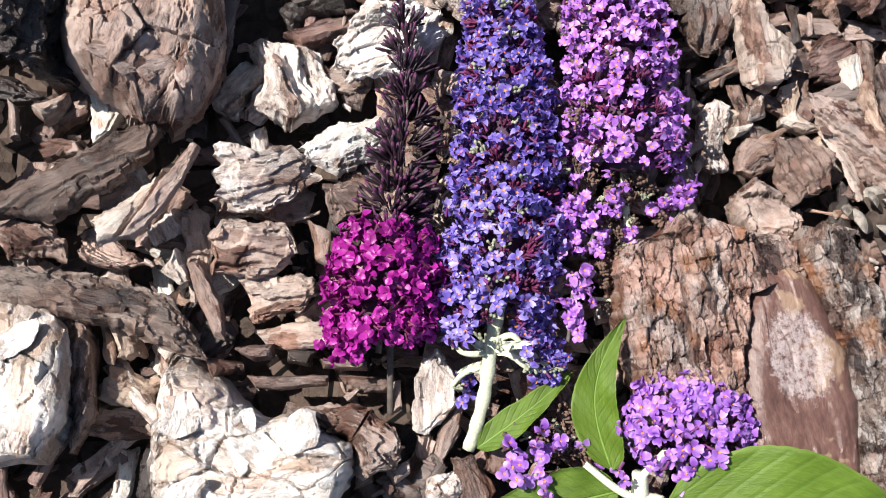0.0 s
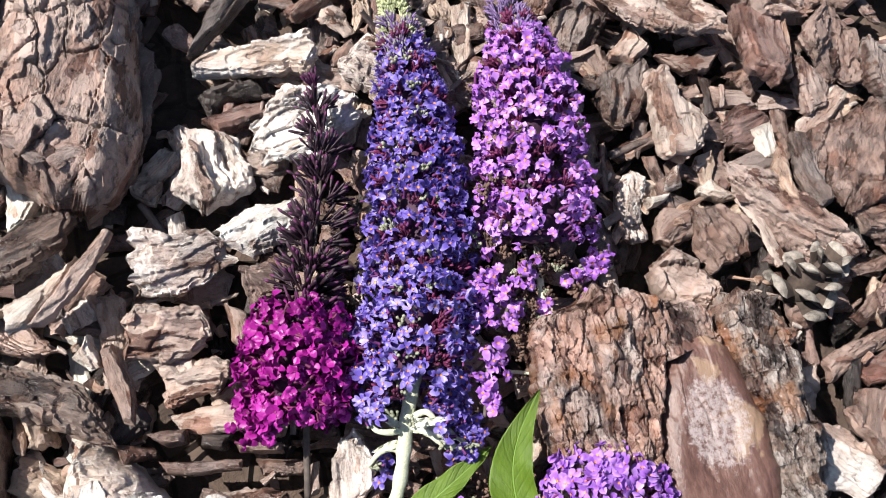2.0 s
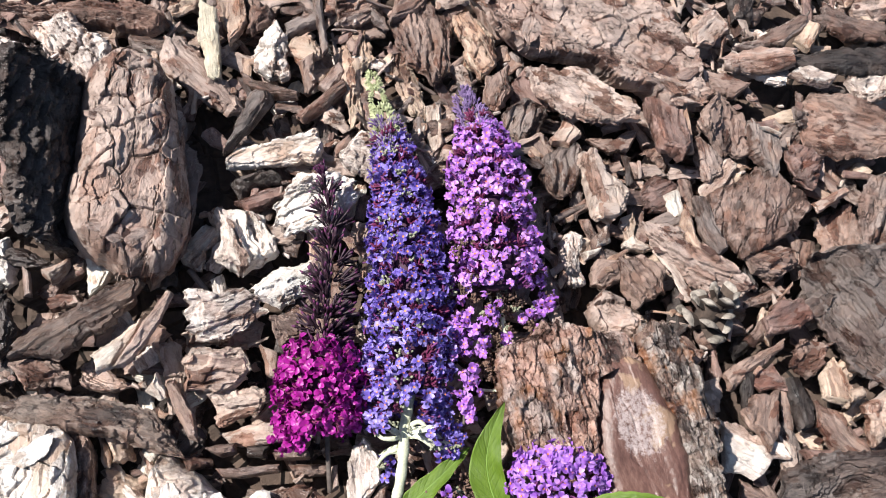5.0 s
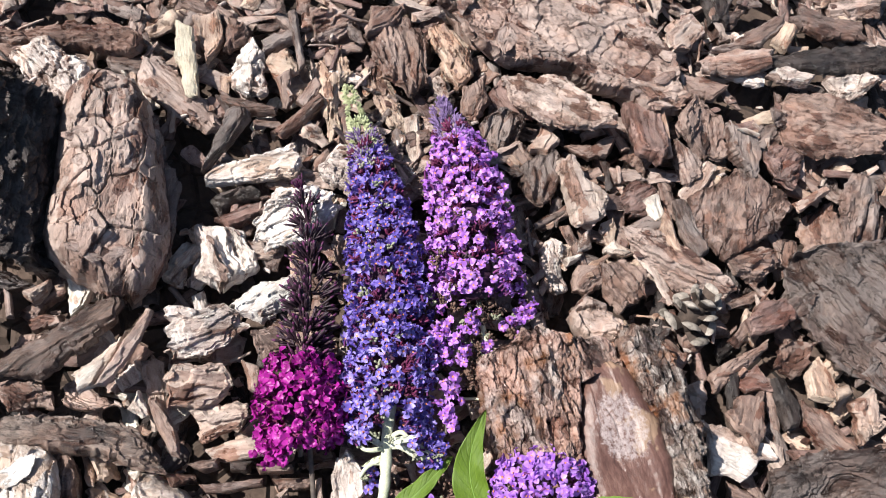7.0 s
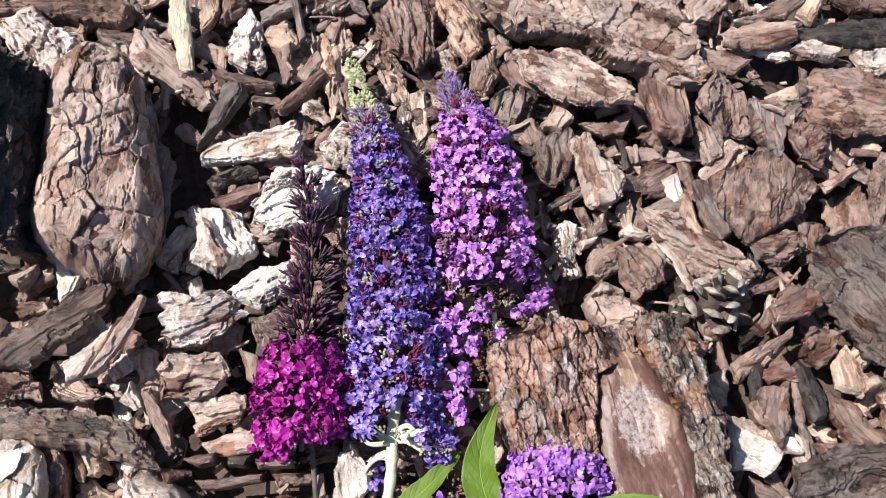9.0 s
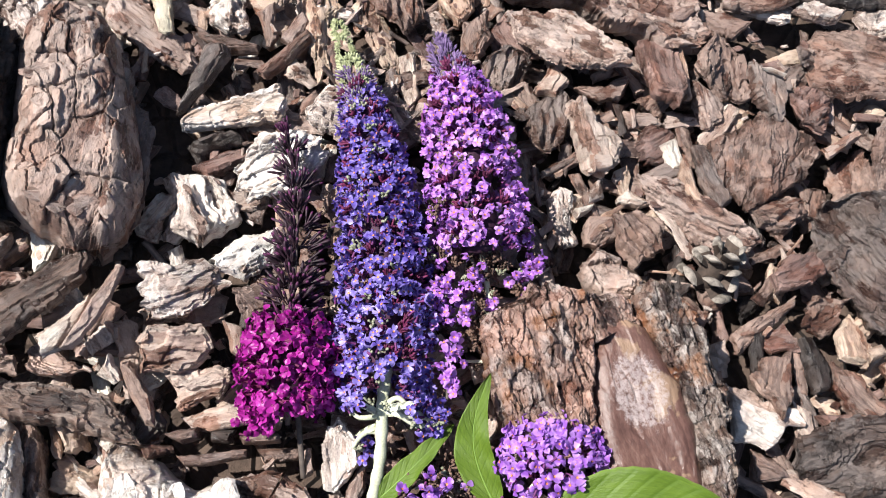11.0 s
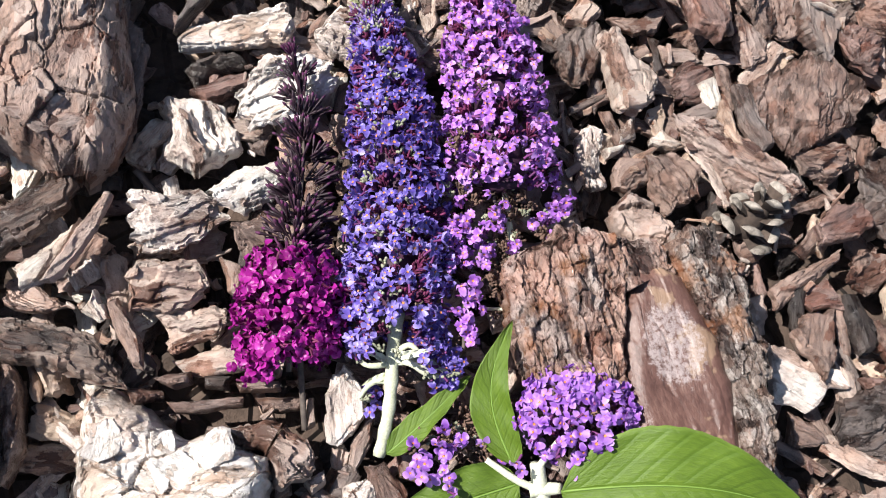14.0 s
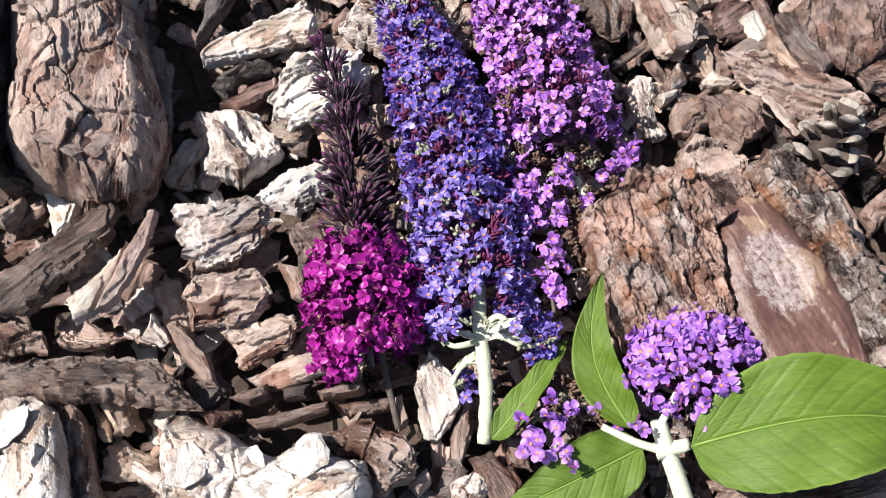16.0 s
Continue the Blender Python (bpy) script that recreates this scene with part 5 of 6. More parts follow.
def bud_cluster(mat, seed, count=14, long=0.009, thick=0.00085, spread=1.0, tipmat=None):
    """A small cyme of club-shaped closed buds that point outwards (+z)."""
    rng = random.Random(seed)
    verts, faces, slots = [], [], []
    for k in range(count):
        w, lean = rng.uniform(0, 6.283), rng.uniform(0.1, 1.0) * spread
        way = Vector((math.cos(w) * lean, math.sin(w) * lean, 1.0)).normalized()
        size = long * rng.uniform(0.6, 1.15)
        a = way.orthogonal().normalized()
        b = way.cross(a)
        foot = Vector((rng.uniform(-1, 1), rng.uniform(-1, 1), 0)) * 0.0016
        start = len(verts)
        fat = thick * rng.uniform(0.8, 1.15)
        for s, r in ((0.0, 0.45), (0.55, 0.6), (0.85, 1.0), (1.0, 0.45)):
            for n in range(5):
                verts.append(foot + way * size * s + (a * math.cos(n * 1.2566) + b * math.sin(n * 1.2566)) * fat * r)
        for s in range(3):
            faces += [(start + s * 5 + n, start + s * 5 + (n + 1) % 5, start + s * 5 + 5 + (n + 1) % 5, start + s * 5 + 5 + n) for n in range(5)]
            slots += [1 if tipmat and s == 2 and k % 2 == 0 else 0] * 5
        faces.append(tuple(range(start + 15, start + 20)))
        slots.append(0)
    return mesh_of("cyme", verts, faces, [mat, tipmat or mat], slots)


class Spike:
    """A flower spike: a bent axis with a girth along it, lying on the mulch."""

    def __init__(self, name, label, points, girth, seed):
        self.line = bent(points, 16)
        self.girth, self.rng = girth, random.Random(seed)
        self.root = new(name)
        self.root.location = self.line[0]
        tagged(self.root, label, "flower", "cut flower spikes")
        self.singles = 0
        self.rest = []

    def at(self, s):
        x = max(0.0, min(0.9999, s)) * (len(self.line) - 1)
        k = int(x)
        a, b = self.line[k], self.line[k + 1]
        return a.lerp(b, x - k), (b - a).normalized()

    def radius(self, s):
        return float(np.interp(s, [g[0] for g in self.girth], [g[1] for g in self.girth]))

    def spot(self, s, w, reach=1.0, lean=0.25):
        """A place on the surface at s along the axis and the angle w round it (90 degrees is up), and the way out."""
        p, way = self.at(s)
        side = way.cross(Vector((0, 0, 1))).normalized()
        up = side.cross(way)
        out = side * math.cos(w) + up * math.sin(w) * 0.82
        r = self.radius(s) * reach
        return p + out * r, (out + way * lean).normalized()

    def local(self, p, turn):
        return Matrix.Translation(p - self.root.location) @ turn

    def floret(self, meshes, p, out, size, top=True):
        rng = self.rng
        out = (out + Vector((rng.gauss(0, 0.52), rng.gauss(0, 0.52), rng.gauss(0, 0.52)))).normalized()
        m = self.local(p, basis(out, spin=rng.uniform(0, 6.28), size=size * rng.uniform(0.82, 1.12)))
        me = meshes[rng.randrange(len(meshes))]
        if top and self.singles < 300:
            part("floret", me, self.root, m)
            self.singles += 1
        else:
            self.rest.append((m, me))

    def close(self):
        """Joins the florets that are not singled out."""
        if not self.rest:
            return
        verts, faces, slots, loc, start = [], [], [], [], 0
        for m, me in self.rest:
            n = len(me.vertices)
            verts += [m @ v.co for v in me.vertices]
            loc += [tuple(a.vector) for a in me.attributes["loc"].data]
            faces += [tuple(v + start for v in p.vertices) for p in me.polygons]
            slots += [p.material_index for p in me.polygons]
            start += n
        ob = part("floret_mass", mesh_of("floret_mass", verts, faces, list(self.rest[0][1].materials), slots, loc), self.root)
        tagged(ob, kind="stuff")

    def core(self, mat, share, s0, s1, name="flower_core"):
        """The mass of tubes and buds between the florets, coloured darker for the shade there."""
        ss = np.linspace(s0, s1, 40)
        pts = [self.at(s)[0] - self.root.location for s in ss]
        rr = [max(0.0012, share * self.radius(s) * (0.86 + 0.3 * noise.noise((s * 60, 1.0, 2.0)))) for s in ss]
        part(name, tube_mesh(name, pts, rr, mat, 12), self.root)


def violet_spike():
    f = Spike("violet_flower_spike", "violet-blue butterfly bush spike with pale felted stem", [(-0.0285, -0.1247, 0.0180), (-0.0272, -0.0616, 0.0260), (-0.0301, 0.0013, 0.0240), (-0.0378, 0.0710, 0.0160), (-0.0584, 0.1579, 0.0060)],
              [(0, 0.025), (0.06, 0.029), (0.2, 0.031), (0.4, 0.028), (0.6, 0.0245), (0.72, 0.020), (0.8, 0.0155), (0.87, 0.010), (1.0, 0.004)], 21)
    rng = f.rng
    kinds = [floret_mesh(VIOLET, EYE, TUBE, 100 + k, 0.0037, 0.0016, 0.47) for k in range(10)]
    clusters = [bud_cluster(WINE, 40 + k, 12, 0.0075) for k in range(4)]
    f.core(CORE_SHADE, 0.45, 0.10, 0.84)
    whorls = 13
    for k in range(whorls):
        s = 0.03 + 0.765 * k / (whorls - 1)
        n = int(24 + 1450 * f.radius(s))
        for a in range(n):
            w = rng.uniform(-0.35, 3.5)
            ds = rng.gauss(0, 0.0155)
            if k == 0 and abs(w - 1.45) < 0.6:
                continue
            p, out = f.spot(s + ds, w, rng.uniform(0.7, 1.06))
            f.floret(kinds, p, out, 1.0)
        for a in range(6):
            p, out = f.spot(s + 0.031 + rng.gauss(0, 0.006), rng.uniform(0, 3.14), rng.uniform(0.5, 0.74), 0.5)
            part("cyme", clusters[a % 4], f.root, f.local(p, basis(out, spin=rng.uniform(0, 6.28))))
        for a in range(2):
            p, out = f.spot(s - 0.02, rng.uniform(0.5, 2.6), rng.uniform(0.7, 0.85), 0.3)
            part("calyx", calyx, f.root, f.local(p, basis(out, spin=rng.uniform(0, 6.28))))
    for k in range(130):
        w = rng.uniform(3.5, 5.9)
        p, out = f.spot(rng.uniform(0.04, 0.8), w, 0.9)
        f.floret(kinds, p, out, 1.0, False)
    for spot, count, wide in (
        ((-0.0008, -0.1269, 0.018), 26, 0.006),
        ((0.0045, -0.1353, 0.014), 14, 0.004),
        ((-0.0109, -0.1170, 0.024), 16, 0.006),
        ((-0.0477, -0.1156, 0.018), 10, 0.004),
        ((-0.0358, -0.1452, 0.004), 8, 0.004),):
        for k in range(count):
            p = Vector(spot) + Vector((rng.gauss(0, wide), rng.gauss(0, 1.2 * wide), rng.gauss(0, 0.003)))
            f.floret(kinds, p, Vector((rng.gauss(0, 0.5), rng.gauss(-0.3, 0.5), 1.0)), 1.0, k % 3 == 0)
    tops = [bud_cluster(MAUVE, 60 + k, 14, 0.0085, 0.0006, 0.9, CALYX) for k in range(3)]
    green = [bud_cluster(GREENBUD, 70 + k, 16, 0.0052, 0.0006) for k in range(3)]
    for k in range(84):
        s = 0.77 + 0.22 * k / 83
        p, out = f.spot(s, rng.uniform(-0.2, 3.4), 0.55, 0.9)
        some = green if s > 0.87 or (s > 0.82 and k % 3 == 0) else tops
        part("cyme", some[k % 3], f.root, f.local(p, basis(out, spin=rng.uniform(0, 6.28), size=1.1 if s < 0.9 else 0.8)))
    f.close()
    base = f.root.location
    rel = lambda pts: [Vector(p) - base for p in pts]  # noqa: E731
    line = bent([(-0.0264, -0.0984, 0.0240), (-0.0282, -0.1214, 0.0180), (-0.0296, -0.1528, 0.0100), (-0.0342, -0.1785, 0.0010)], 8)
    part("stem", tube_mesh("stem", rel(line), [0.0046 + 0.0004 * math.sin(k * 1.7) - 0.00004 * k for k in range(len(line))], STEM, 6), f.root, label="pale felted green stem")
    bracts(f.root, base)
    for pts, r in (
        ([(-0.0270, -0.1222, 0.0200), (-0.0197, -0.1189, 0.0260), (-0.0132, -0.1244, 0.0260), (-0.0077, -0.1291, 0.0240)], 0.0021),
        ([(-0.0264, -0.1254, 0.0180), (-0.0179, -0.1287, 0.0220), (-0.0095, -0.1338, 0.0200), (0.0012, -0.1352, 0.0180)], 0.0025),
        ([(-0.0289, -0.1269, 0.0160), (-0.0371, -0.1295, 0.0180), (-0.0442, -0.1286, 0.0160), (-0.0478, -0.1238, 0.0140)], 0.0021),
        ([(-0.0288, -0.1382, 0.0120), (-0.0362, -0.1372, 0.0120), (-0.0420, -0.1404, 0.0100), (-0.0462, -0.1465, 0.0060)], 0.0022),):
        line = bent(pts, 6)
        part("side_branch", tube_mesh("side_branch", rel(line), [r * (1 - 0.5 * k / len(line)) for k in range(len(line))], STEM, 8), f.root)
        for a in range(2):
            m = Matrix.Translation(line[-1] - base + Vector((rng.gauss(0, 0.003), rng.gauss(0, 0.003), rng.gauss(0, 0.002))))
            part("calyx", calyx, f.root, m @ basis(Vector((rng.gauss(0, 1), rng.gauss(-0.5, 1), 0.8)), spin=a))
        for a in range(13):
            f.floret(kinds, line[-1] + Vector((rng.gauss(0, 0.006), rng.gauss(0.003, 0.006), 0.004)), Vector((rng.gauss(0, 0.6), -0.3, 1)), 0.95)


def bracts(root, base):
    """Pale felted bracts that curl away from the violet spike's stem."""
    for start, tip, half, lean, droop in (
        ((-0.0257, -0.1280, 0.0180), (0.0067, -0.1354, 0.0160), 0.0042, -30, 0.006),
        ((-0.0264, -0.1238, 0.0200), (-0.0069, -0.1212, 0.0280), 0.0028, 20, 0.004),
        ((-0.0291, -0.1285, 0.0160), (-0.0459, -0.1200, 0.0160), 0.0026, 10, 0.003),
        ((-0.0295, -0.1334, 0.0120), (-0.0453, -0.1395, 0.0080), 0.0024, 0, 0.003),):
        part("bract", leaf_mesh(start, tip, half, lean, 0.5, droop, 0.0008, 0.0, 3, STEM), root, Matrix.Translation(Vector(start) - base), "pale felted bract")


calyx = bud_cluster(CALYX, 77, 6, 0.006, 0.001)


plum = plain_material("plum_bud", (0.03, 0.004, 0.024), (0.11, 0.012, 0.075), 300.0)


def magenta_spike():
    f = Spike("magenta_flower_spike", "magenta butterfly bush spike with unopened dark tip", [(-0.0867, -0.1322, 0.0080), (-0.0871, -0.0955, 0.0180), (-0.0848, -0.0500, 0.0190), (-0.0834, 0.0058, 0.0150), (-0.0912, 0.0691, 0.0120)],
              [(0, 0.022), (0.05, 0.027), (0.2, 0.0305), (0.32, 0.029), (0.4, 0.0245), (0.5, 0.021), (0.7, 0.018), (0.9, 0.012), (1.0, 0.005)], 22)
    rng = f.rng
    kinds = [floret_mesh(MAGENTA, MAG_EYE, WINE, 200 + k, 0.0037, 0.0011) for k in range(6)]
    f.core(CORE_SHADE, 0.45, 0.06, 0.42)
    for k in range(5):
        s = 0.035 + 0.345 * k / 4
        for a in range(92 if k < 4 else 58):
            w, at = rng.uniform(-0.3, 3.45), s + rng.gauss(0, 0.022)
            if at < 0.06 and w < 2.1:
                continue
            p, out = f.spot(at, w, rng.uniform(0.62, 1.06), 0.1)
            f.floret(kinds, p, out, 1.0)
    for k in range(34):
        p = Vector((-0.1045, -0.1270, 0.017)) + Vector((rng.gauss(0, 0.0055), rng.gauss(0, 0.007), rng.gauss(0, 0.004)))
        f.floret(kinds, p, Vector((rng.gauss(-0.2, 0.5), rng.gauss(-0.2, 0.5), 1.0)), 1.0)
    for k in range(70):
        p, out = f.spot(rng.uniform(0.02, 0.36), rng.uniform(3.4, 6.0), 0.85)
        f.floret(kinds, p, out, 1.0, False)
    dark = [bud_cluster(BLACKISH, 80 + k, 7, 0.0150, 0.0010, 0.75, plum) for k in range(5)]
    purple = [bud_cluster(plum, 90 + k, 6, 0.0120, 0.0010, 0.8, BLACKISH) for k in range(3)]
    for tier in range(11):
        s = 0.39 + 0.59 * (tier / 10) ** 0.94
        for k in range(10 if tier < 3 else 7 if tier < 7 else 6 if tier < 10 else 4):
            p, out = f.spot(s + rng.gauss(0, 0.005), rng.uniform(-0.3, 3.45), rng.uniform(0.1, 0.42), 0.45 + 0.06 * tier)
            some = purple if tier == 0 or tier == 10 else dark
            part("cyme", some[k % len(some)], f.root, f.local(p, basis(out, spin=rng.uniform(0, 6.28), size=1.16 - 0.035 * tier)))
    f.close()
    axis = [f.at(s)[0] - f.root.location for s in np.linspace(0.0, 0.98, 20)]
    part("stem", tube_mesh("stem", axis, [0.0017 - 0.00005 * k for k in range(20)], DARKSTEM), f.root)
    line = bent([(-0.0808, -0.1182, 0.0100), (-0.0799, -0.1311, 0.0000), (-0.0765, -0.1634, -0.0080)], 8)
    part("stem", tube_mesh("stem", [p - f.root.location for p in line], [0.0019] * len(line), DARKSTEM), f.root, label="thin dark woody stem")



def dried(f, centre, spread, count):
    """Withered brown florets and twigs left on a spike."""
    rng = f.rng
    for k in range(count):
        p = Vector(centre) + Vector((rng.gauss(0, spread[0]), rng.gauss(0, spread[1]), rng.gauss(0, 0.004)))
        out = Vector((rng.gauss(0, 1), rng.gauss(0, 1), 1.0)).normalized()
        part("withered_cyme", (husks + [calyx])[k % 4], f.root, f.local(p, basis(out, spin=rng.uniform(0, 6.28), size=rng.uniform(0.7, 1.2))))


husks = [bud_cluster(DRY, 120 + k, 12, 0.0062, 0.0010, 1.6) for k in range(3)]


def lilac_spike():
    f = Spike("lilac_flower_spike", "lilac butterfly bush spike partly withered below", [(0.0515, -0.0793, 0.0080), (0.0401, -0.0414, 0.0220), (0.0356, 0.0048, 0.0240), (0.0314, 0.0601, 0.0200), (0.0262, 0.1051, 0.0140), (0.0144, 0.1492, 0.0040)],
              [(0, 0.012), (0.15, 0.024), (0.3, 0.035), (0.45, 0.034), (0.6, 0.0305), (0.72, 0.026), (0.8, 0.019), (0.88, 0.012), (1.0, 0.004)], 23)
    rng = f.rng
    kinds = [floret_mesh(LILAC, EYE, TUBE, 300 + k, 0.0036, 0.0012, 0.52) for k in range(6)]
    f.core(CORE_SHADE, 0.45, 0.28, 0.82)
    whorls = 9
    for k in range(whorls):
        s = 0.31 + 0.5 * k / (whorls - 1)
        n = int(24 + 1080 * f.radius(s)) if k > 1 else 54
        for a in range(n):
            p, out = f.spot(s + rng.gauss(0, 0.0165), rng.uniform(-0.35, 3.5), rng.uniform(0.7, 1.06))
            f.floret(kinds, p, out, 1.0)
        for a in range(7):
            p, out = f.spot(s + 0.03 + rng.gauss(0, 0.005), rng.uniform(0.1, 3.0), rng.uniform(0.5, 0.74), 0.4)
            part("cyme", wines[a % 3], f.root, f.local(p, basis(out, spin=rng.uniform(0, 6.28))))
    for pts, count, wide in (
        ([(0.0074, -0.0388, 0.0300), (0.0061, -0.0527, 0.0280), (0.0092, -0.0643, 0.0260)], 16, 0.006),
        ([(0.0123, -0.0830, 0.0300), (0.0125, -0.1006, 0.0300), (0.0123, -0.1192, 0.0260)], 20, 0.004),
        ([(0.0621, -0.0463, 0.0200), (0.0677, -0.0345, 0.0240), (0.0756, -0.0315, 0.0220)], 18, 0.004),
        ([(0.0207, -0.0464, 0.0300), (0.0225, -0.0607, 0.0300), (0.0167, -0.0725, 0.0280)], 12, 0.005),
        ([(0.0299, -0.0291, 0.0360), (0.0342, -0.0408, 0.0340), (0.0370, -0.0437, 0.0300)], 5, 0.004),
        ([(0.0368, -0.0618, 0.0200), (0.0431, -0.0575, 0.0200), (0.0451, -0.0574, 0.0200)], 4, 0.004),):
        line = bent(pts, 10)
        count = int(1.5 * count)
        for a in range(count):
            p = line[int(a / count * (len(line) - 1))] + Vector((rng.gauss(0, wide), rng.gauss(0, 0.004), rng.gauss(0, 0.003)))
            f.floret(kinds, p, Vector((rng.gauss(0, 0.4), rng.gauss(0, 0.4), 1.0)), 1.0)
        part("side_branch", tube_mesh("side_branch", [p - f.root.location - Vector((0, 0, 0.007)) for p in line], [0.0011] * len(line), DARKSTEM), f.root)
    for centre, spread, count in (
        ((0.0452, -0.0349, 0.0220), (0.014, 0.008), 34),
        ((0.0334, -0.0672, 0.0160), (0.01, 0.01), 26),
        ((0.0200, -0.0303, 0.0240), (0.012, 0.008), 18),
        ((0.0214, 0.0029, 0.0400), (0.012, 0.012), 10),):
        dried(f, centre, spread, count)
    for k in range(90):
        p, out = f.spot(rng.uniform(0.32, 0.78), rng.uniform(3.5, 5.9), 0.9)
        f.floret(kinds, p, out, 1.0, False)
    tops = [bud_cluster(MAUVE, 130 + k, 12, 0.0085, 0.0007) for k in range(3)]
    for k in range(44):
        s = 0.78 + 0.21 * k / 43
        p, out = f.spot(s, rng.uniform(-0.2, 3.4), 0.6, 0.9)
        part("cyme", tops[k % 3], f.root, f.local(p, basis(out, spin=rng.uniform(0, 6.28), size=0.7 + 1.5 * (1 - s))))
    f.close()
    axis = [f.at(s)[0] - f.root.location for s in np.linspace(0.0, 0.98, 20)]
    part("stem", tube_mesh("stem", axis, [0.0022 - 0.00006 * k for k in range(20)], STEM), f.root)


wines = [bud_cluster(WINE, 140 + k, 12, 0.0075) for k in range(3)]


def leaf_mesh(base, tip, half, lean, cup=0.25, droop=0.006, wave=0.001, skew=0.0, seed=1, mat=None):
    """A lance-shaped blade from base to tip; lean: degrees by which it is turned about its midrib."""
    base, tip = Vector(base), Vector(tip)
    way = tip - base
    long = way.length
    way.normalize()
    side = way.cross(Vector((0, 0, 1))).normalized()
    side = Matrix.Rotation(radians(lean), 3, way) @ side
    up = side.cross(way)
    nu, nv = 44, 17
    verts, loc = [], []
    for thick in (0.0, -0.0005):
        for i in range(nu):
            u = i / (nu - 1)
            w = half * (math.sin(math.pi * u**0.66) ** 0.8 * (1 - 0.25 * u) + 0.012)
            for j in range(nv):
                v = 2 * j / (nv - 1) - 1
                edge = 1 + 0.010 * math.sin(u * 130 + 3 * math.sin(u * 17)) * abs(v) ** 6
                z = cup * w * abs(v) ** 1.5 - cup * w * 0.5 + droop * math.sin(math.pi * u) + (wave * math.sin(u * 23 + seed + 2 * v) + wave * math.sin(u * 9 + 1.3 * v + 2 * seed)) * abs(v) - 0.0006 * max(0.0, 1 - abs(v) * 9)
                p = base + way * long * u + side * v * w * edge + side * skew * math.sin(math.pi * u) + up * (z + thick)
                verts.append(p - base)
                loc.append((u, v, thick))
    faces, n = [], nu * nv
    for i in range(nu - 1):
        for j in range(nv - 1):
            a = i * nv + j
            faces += [(a, a + 1, a + nv + 1, a + nv), (n + a, n + a + nv, n + a + nv + 1, n + a + 1)]
        for j in (0, nv - 1):
            a = i * nv + j
            faces.append((a, a + nv, n + a + nv, n + a))
    return mesh_of("leaf", verts, faces, mat or LEAF, None, loc)


RIB = plain_material("leaf_rib", (0.1, 0.18, 0.022), (0.15, 0.24, 0.04), 200.0, 0.6)


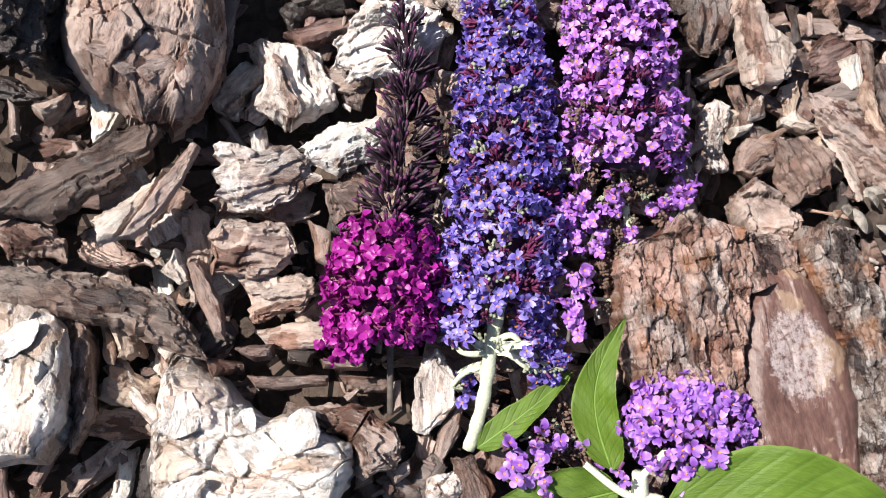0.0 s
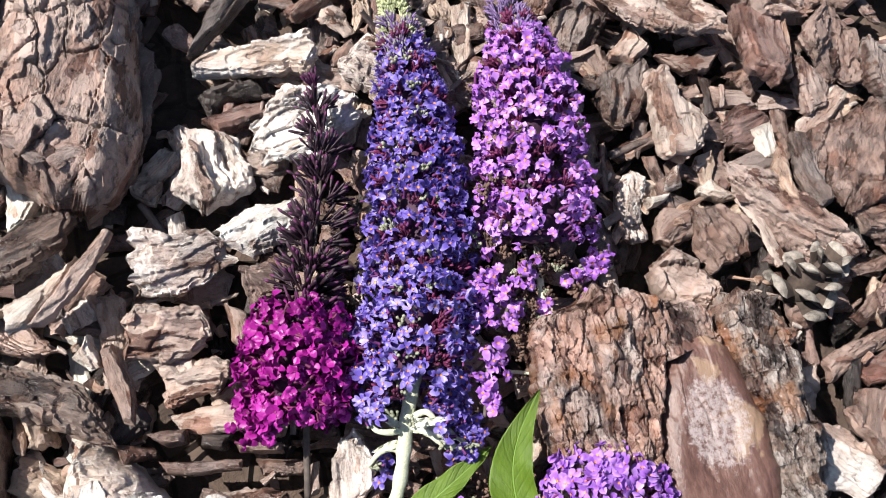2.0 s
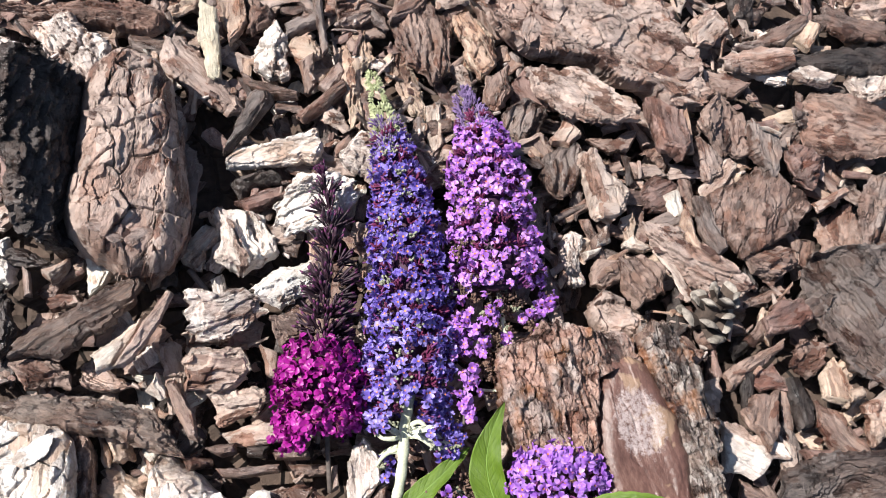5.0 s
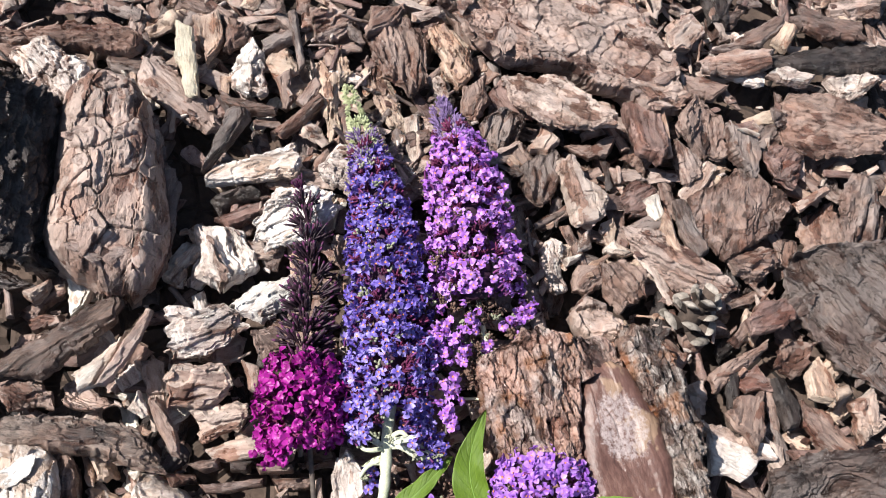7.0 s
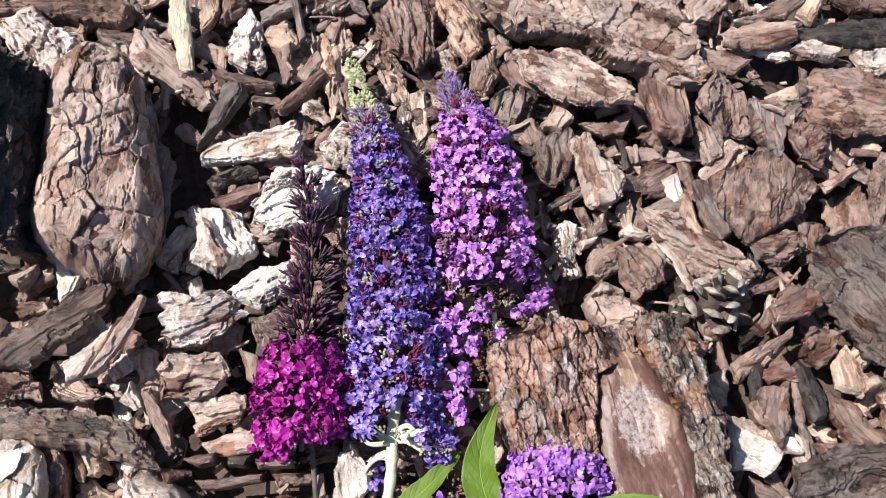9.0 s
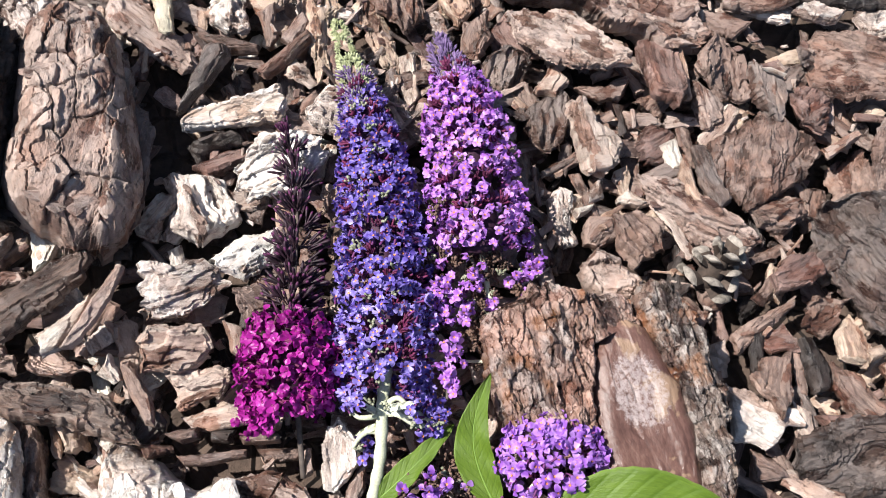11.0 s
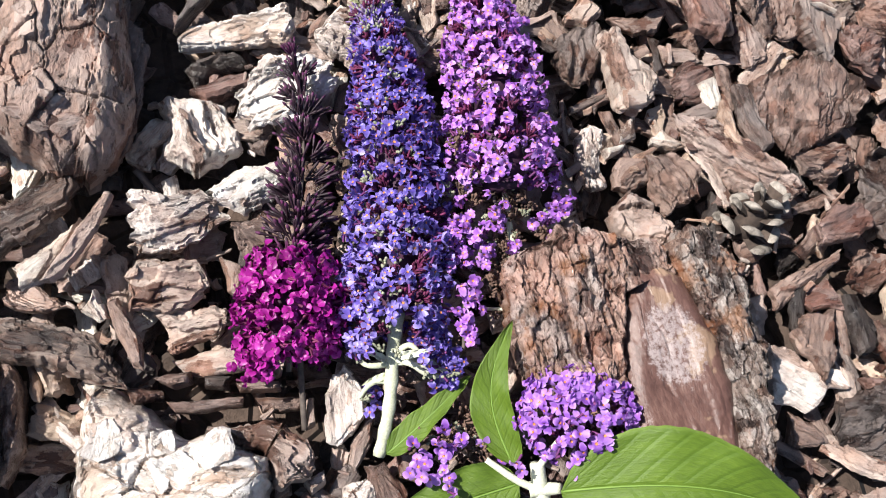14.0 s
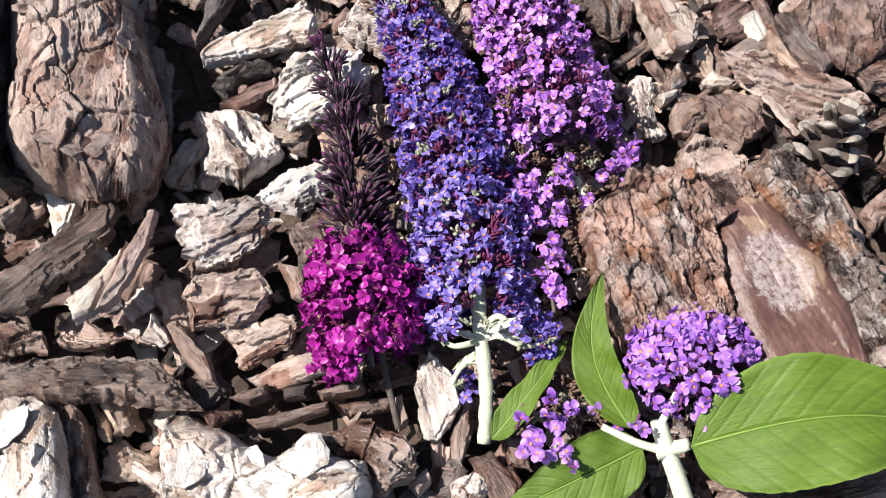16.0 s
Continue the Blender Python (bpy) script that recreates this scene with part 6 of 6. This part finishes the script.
def sprig():
    """A cut lilac sprig: a forked pale stem, round flower heads, leaves."""
    f = Spike("lilac_flower_sprig", "cut lilac sprig with round head and green leaves", [(0.0666, -0.2344, -0.0040), (0.0607, -0.2122, 0.0080), (0.0542, -0.1957, 0.0180)], [(0, 0.01), (1, 0.01)], 24)
    rng, base = f.rng, f.root.location
    kinds = [floret_mesh(SPRIG, EYE, TUBE, 400 + k, 0.0041, 0.001, 0.56) for k in range(6)]
    rel = lambda pts: [Vector(p) - base for p in pts]  # noqa: E731
    for pts, r0, r1 in (
        ([(0.0675, -0.2371, -0.0060), (0.0607, -0.2122, 0.0080), (0.0550, -0.1958, 0.0180), (0.0523, -0.1836, 0.0240)], 0.0052, 0.0042),
        ([(0.0571, -0.1986, 0.0160), (0.0415, -0.1924, 0.0180), (0.0246, -0.1814, 0.0180)], 0.0024, 0.0018),
        ([(0.0498, -0.1976, 0.0160), (0.0553, -0.1973, 0.0180), (0.0622, -0.1972, 0.0200), (0.0647, -0.1971, 0.0240)], 0.0048, 0.003),
        ([(0.0513, -0.1878, 0.0240), (0.0585, -0.1781, 0.0280), (0.0643, -0.1706, 0.0300)], 0.0022, 0.0016),
        ([(0.0719, -0.1226, 0.0040), (0.0485, -0.0961, 0.0100), (0.0268, -0.0919, 0.0060)], 0.0014, 0.001),):
        line = bent(pts, 8)
        rr = np.linspace(r0, r1, len(line))
        part("stem", tube_mesh("stem", rel(line), rr, STEM, 10), f.root, label="pale felted stem")
    hub, reach = Vector((0.0744, -0.1605, 0.0260)), 0.033
    for k in range(250):
        w, rise = rng.uniform(0, 6.283), rng.uniform(0.05, 1.0)
        out = Vector((math.cos(w) * math.sqrt(1 - rise * rise), math.sin(w) * math.sqrt(1 - rise * rise), rise))
        if out.y < -0.3 and rng.random() < 0.7:
            continue
        p = hub + Vector((out.x * reach * 1.05, out.y * reach * 0.85 + 0.004, out.z * reach * 0.78))
        f.floret(kinds, p, out, 1.05)
        if k % 3 == 0:
            part("pedicel", tube_mesh("pedicel", rel([hub - Vector((0, 0.012, 0.012)), hub.lerp(p, 0.55), p - out * 0.006]), [0.0008] * 3, TUBE, 5), f.root)
    for k in range(16):
        p = hub + Vector((rng.uniform(-0.014, 0.006), rng.uniform(-0.006, 0.01), rng.uniform(-0.01, 0.002)))
        part("withered_cyme", (husks + wines + [calyx])[k % 7], f.root, f.local(p, basis(Vector((rng.gauss(0, 0.6), rng.gauss(0, 0.6), 1)), spin=k)))
    for spot, count, wide in (
        ((0.0014, -0.1712, 0.0260), 9, 0.006),
        ((-0.0096, -0.1859, 0.0220), 8, 0.005),
        ((-0.0001, -0.1912, 0.0200), 5, 0.004),
        ((0.0299, -0.1779, 0.0120), 3, 0.003),
        ((0.0754, -0.1852, 0.0300), 4, 0.005),
        ((0.0502, -0.1837, 0.0260), 4, 0.005),):
        for k in range(count):
            p = Vector(spot) + Vector((rng.gauss(0, wide), rng.gauss(0, wide), rng.gauss(0, 0.004)))
            f.floret(kinds, p, Vector((rng.gauss(-0.2, 0.5), rng.gauss(0, 0.5), 1.0)), 1.0)
    for centre, spread, count in (
        ((0.0128, -0.1692, 0.0060), (0.008, 0.007), 34), ((0.0080, -0.1560, 0.0020), (0.006, 0.005), 18),):
        dried(f, centre, spread, count)
    f.close()
    for start, tip, half, lean, cup, droop, skew in (
        ((0.0642, -0.1991, 0.0290), (0.2141, -0.2160, 0.0290), 0.035, 8, 0.1, 0.018, -0.012),
        ((0.0405, -0.1837, 0.0140), (0.0377, -0.1052, 0.0360), 0.0135, -20, 0.3, 0.004, -0.012),
        ((-0.0302, -0.1775, 0.0040), (0.0170, -0.1335, 0.0160), 0.0088, -20, 0.3, 0.004, 0.002),
        ((0.0445, -0.1944, 0.0140), (-0.0336, -0.2157, 0.0000), 0.02, -8, 0.15, 0.006, 0.0),):
        data = leaf_mesh(start, tip, half, lean, cup, droop, 0.0012, skew)
        leaf = part("leaf", data, f.root, Matrix.Translation(Vector(start) - base), "fresh green lance-shaped leaf")
        middle = [data.vertices[i * 17 + 8].co + Vector((0, 0, 0.0001)) for i in range(0, 44, 3)]
        part("midrib", tube_mesh("midrib", middle, np.linspace(0.0008, 0.0002, len(middle)), RIB, 6), leaf, label="pale green midrib")


def pine_cone(place, turn):
    """A small open cone: woody scales in a spiral, pale at their ends."""
    root = new("pine_cone")
    root.matrix_basis = place @ turn
    tagged(root, "small open grey-brown pine cone among bark chips", "pine cone")
    verts, faces, slots = [], [], []
    rows = ((0.0, 0.0030, 0.0014), (0.5, 0.0058, 0.0018), (0.76, 0.0076, 0.0028), (0.95, 0.0068, 0.0030), (1.06, 0.0036, 0.0010))
    for s, wide, thick in rows:
        x = 0.018 * s
        verts += [(x, -wide, 0), (x, -wide * 0.5, thick * 0.8), (x, 0, thick), (x, wide * 0.5, thick * 0.8), (x, wide, 0), (x, 0, -thick * 0.7)]
    for k in range(4):
        faces += [(k * 6 + n, k * 6 + (n + 1) % 6, k * 6 + 6 + (n + 1) % 6, k * 6 + 6 + n) for n in range(6)]
        slots += [0 if k < 2 else 1] * 6
    faces.append((24, 25, 26, 27, 28, 29))
    slots.append(1)
    scale = mesh_of("scale", verts, faces, [SCALE_BACK, SCALE_TIP], slots, sharp=65)
    core = tube_mesh("cone_core", [(0, 0, z) for z in (0, 0.010, 0.022, 0.032)], [0.006, 0.008, 0.006, 0.002], SCALE_BACK)
    part("cone_core", core, root)
    rng = random.Random(31)
    for k in range(19):
        h = k / 18
        rise = radians(2 + 70 * h**1.1 + rng.gauss(0, 5))
        size = (1.0 - 0.38 * h) * rng.uniform(0.88, 1.08)
        turn = Matrix.Rotation(k * 2.39996 + rng.gauss(0, 0.1), 4, "Z")
        m = turn @ Matrix.Translation((0.002, 0, 0.002 + 0.028 * h)) @ Matrix.Rotation(-rise, 4, "Y") @ Matrix.Rotation(rng.gauss(0, 0.15), 4, "X") @ Matrix.Scale(size, 4)
        part("scale", scale, root, m)


violet_spike()
magenta_spike()
lilac_spike()
sprig()
pine_cone(pose(0.2085, -0.0315, -0.0220), pose(0, 0, 0, -24, 12, 0) @ Matrix.Scale(1.2, 4))
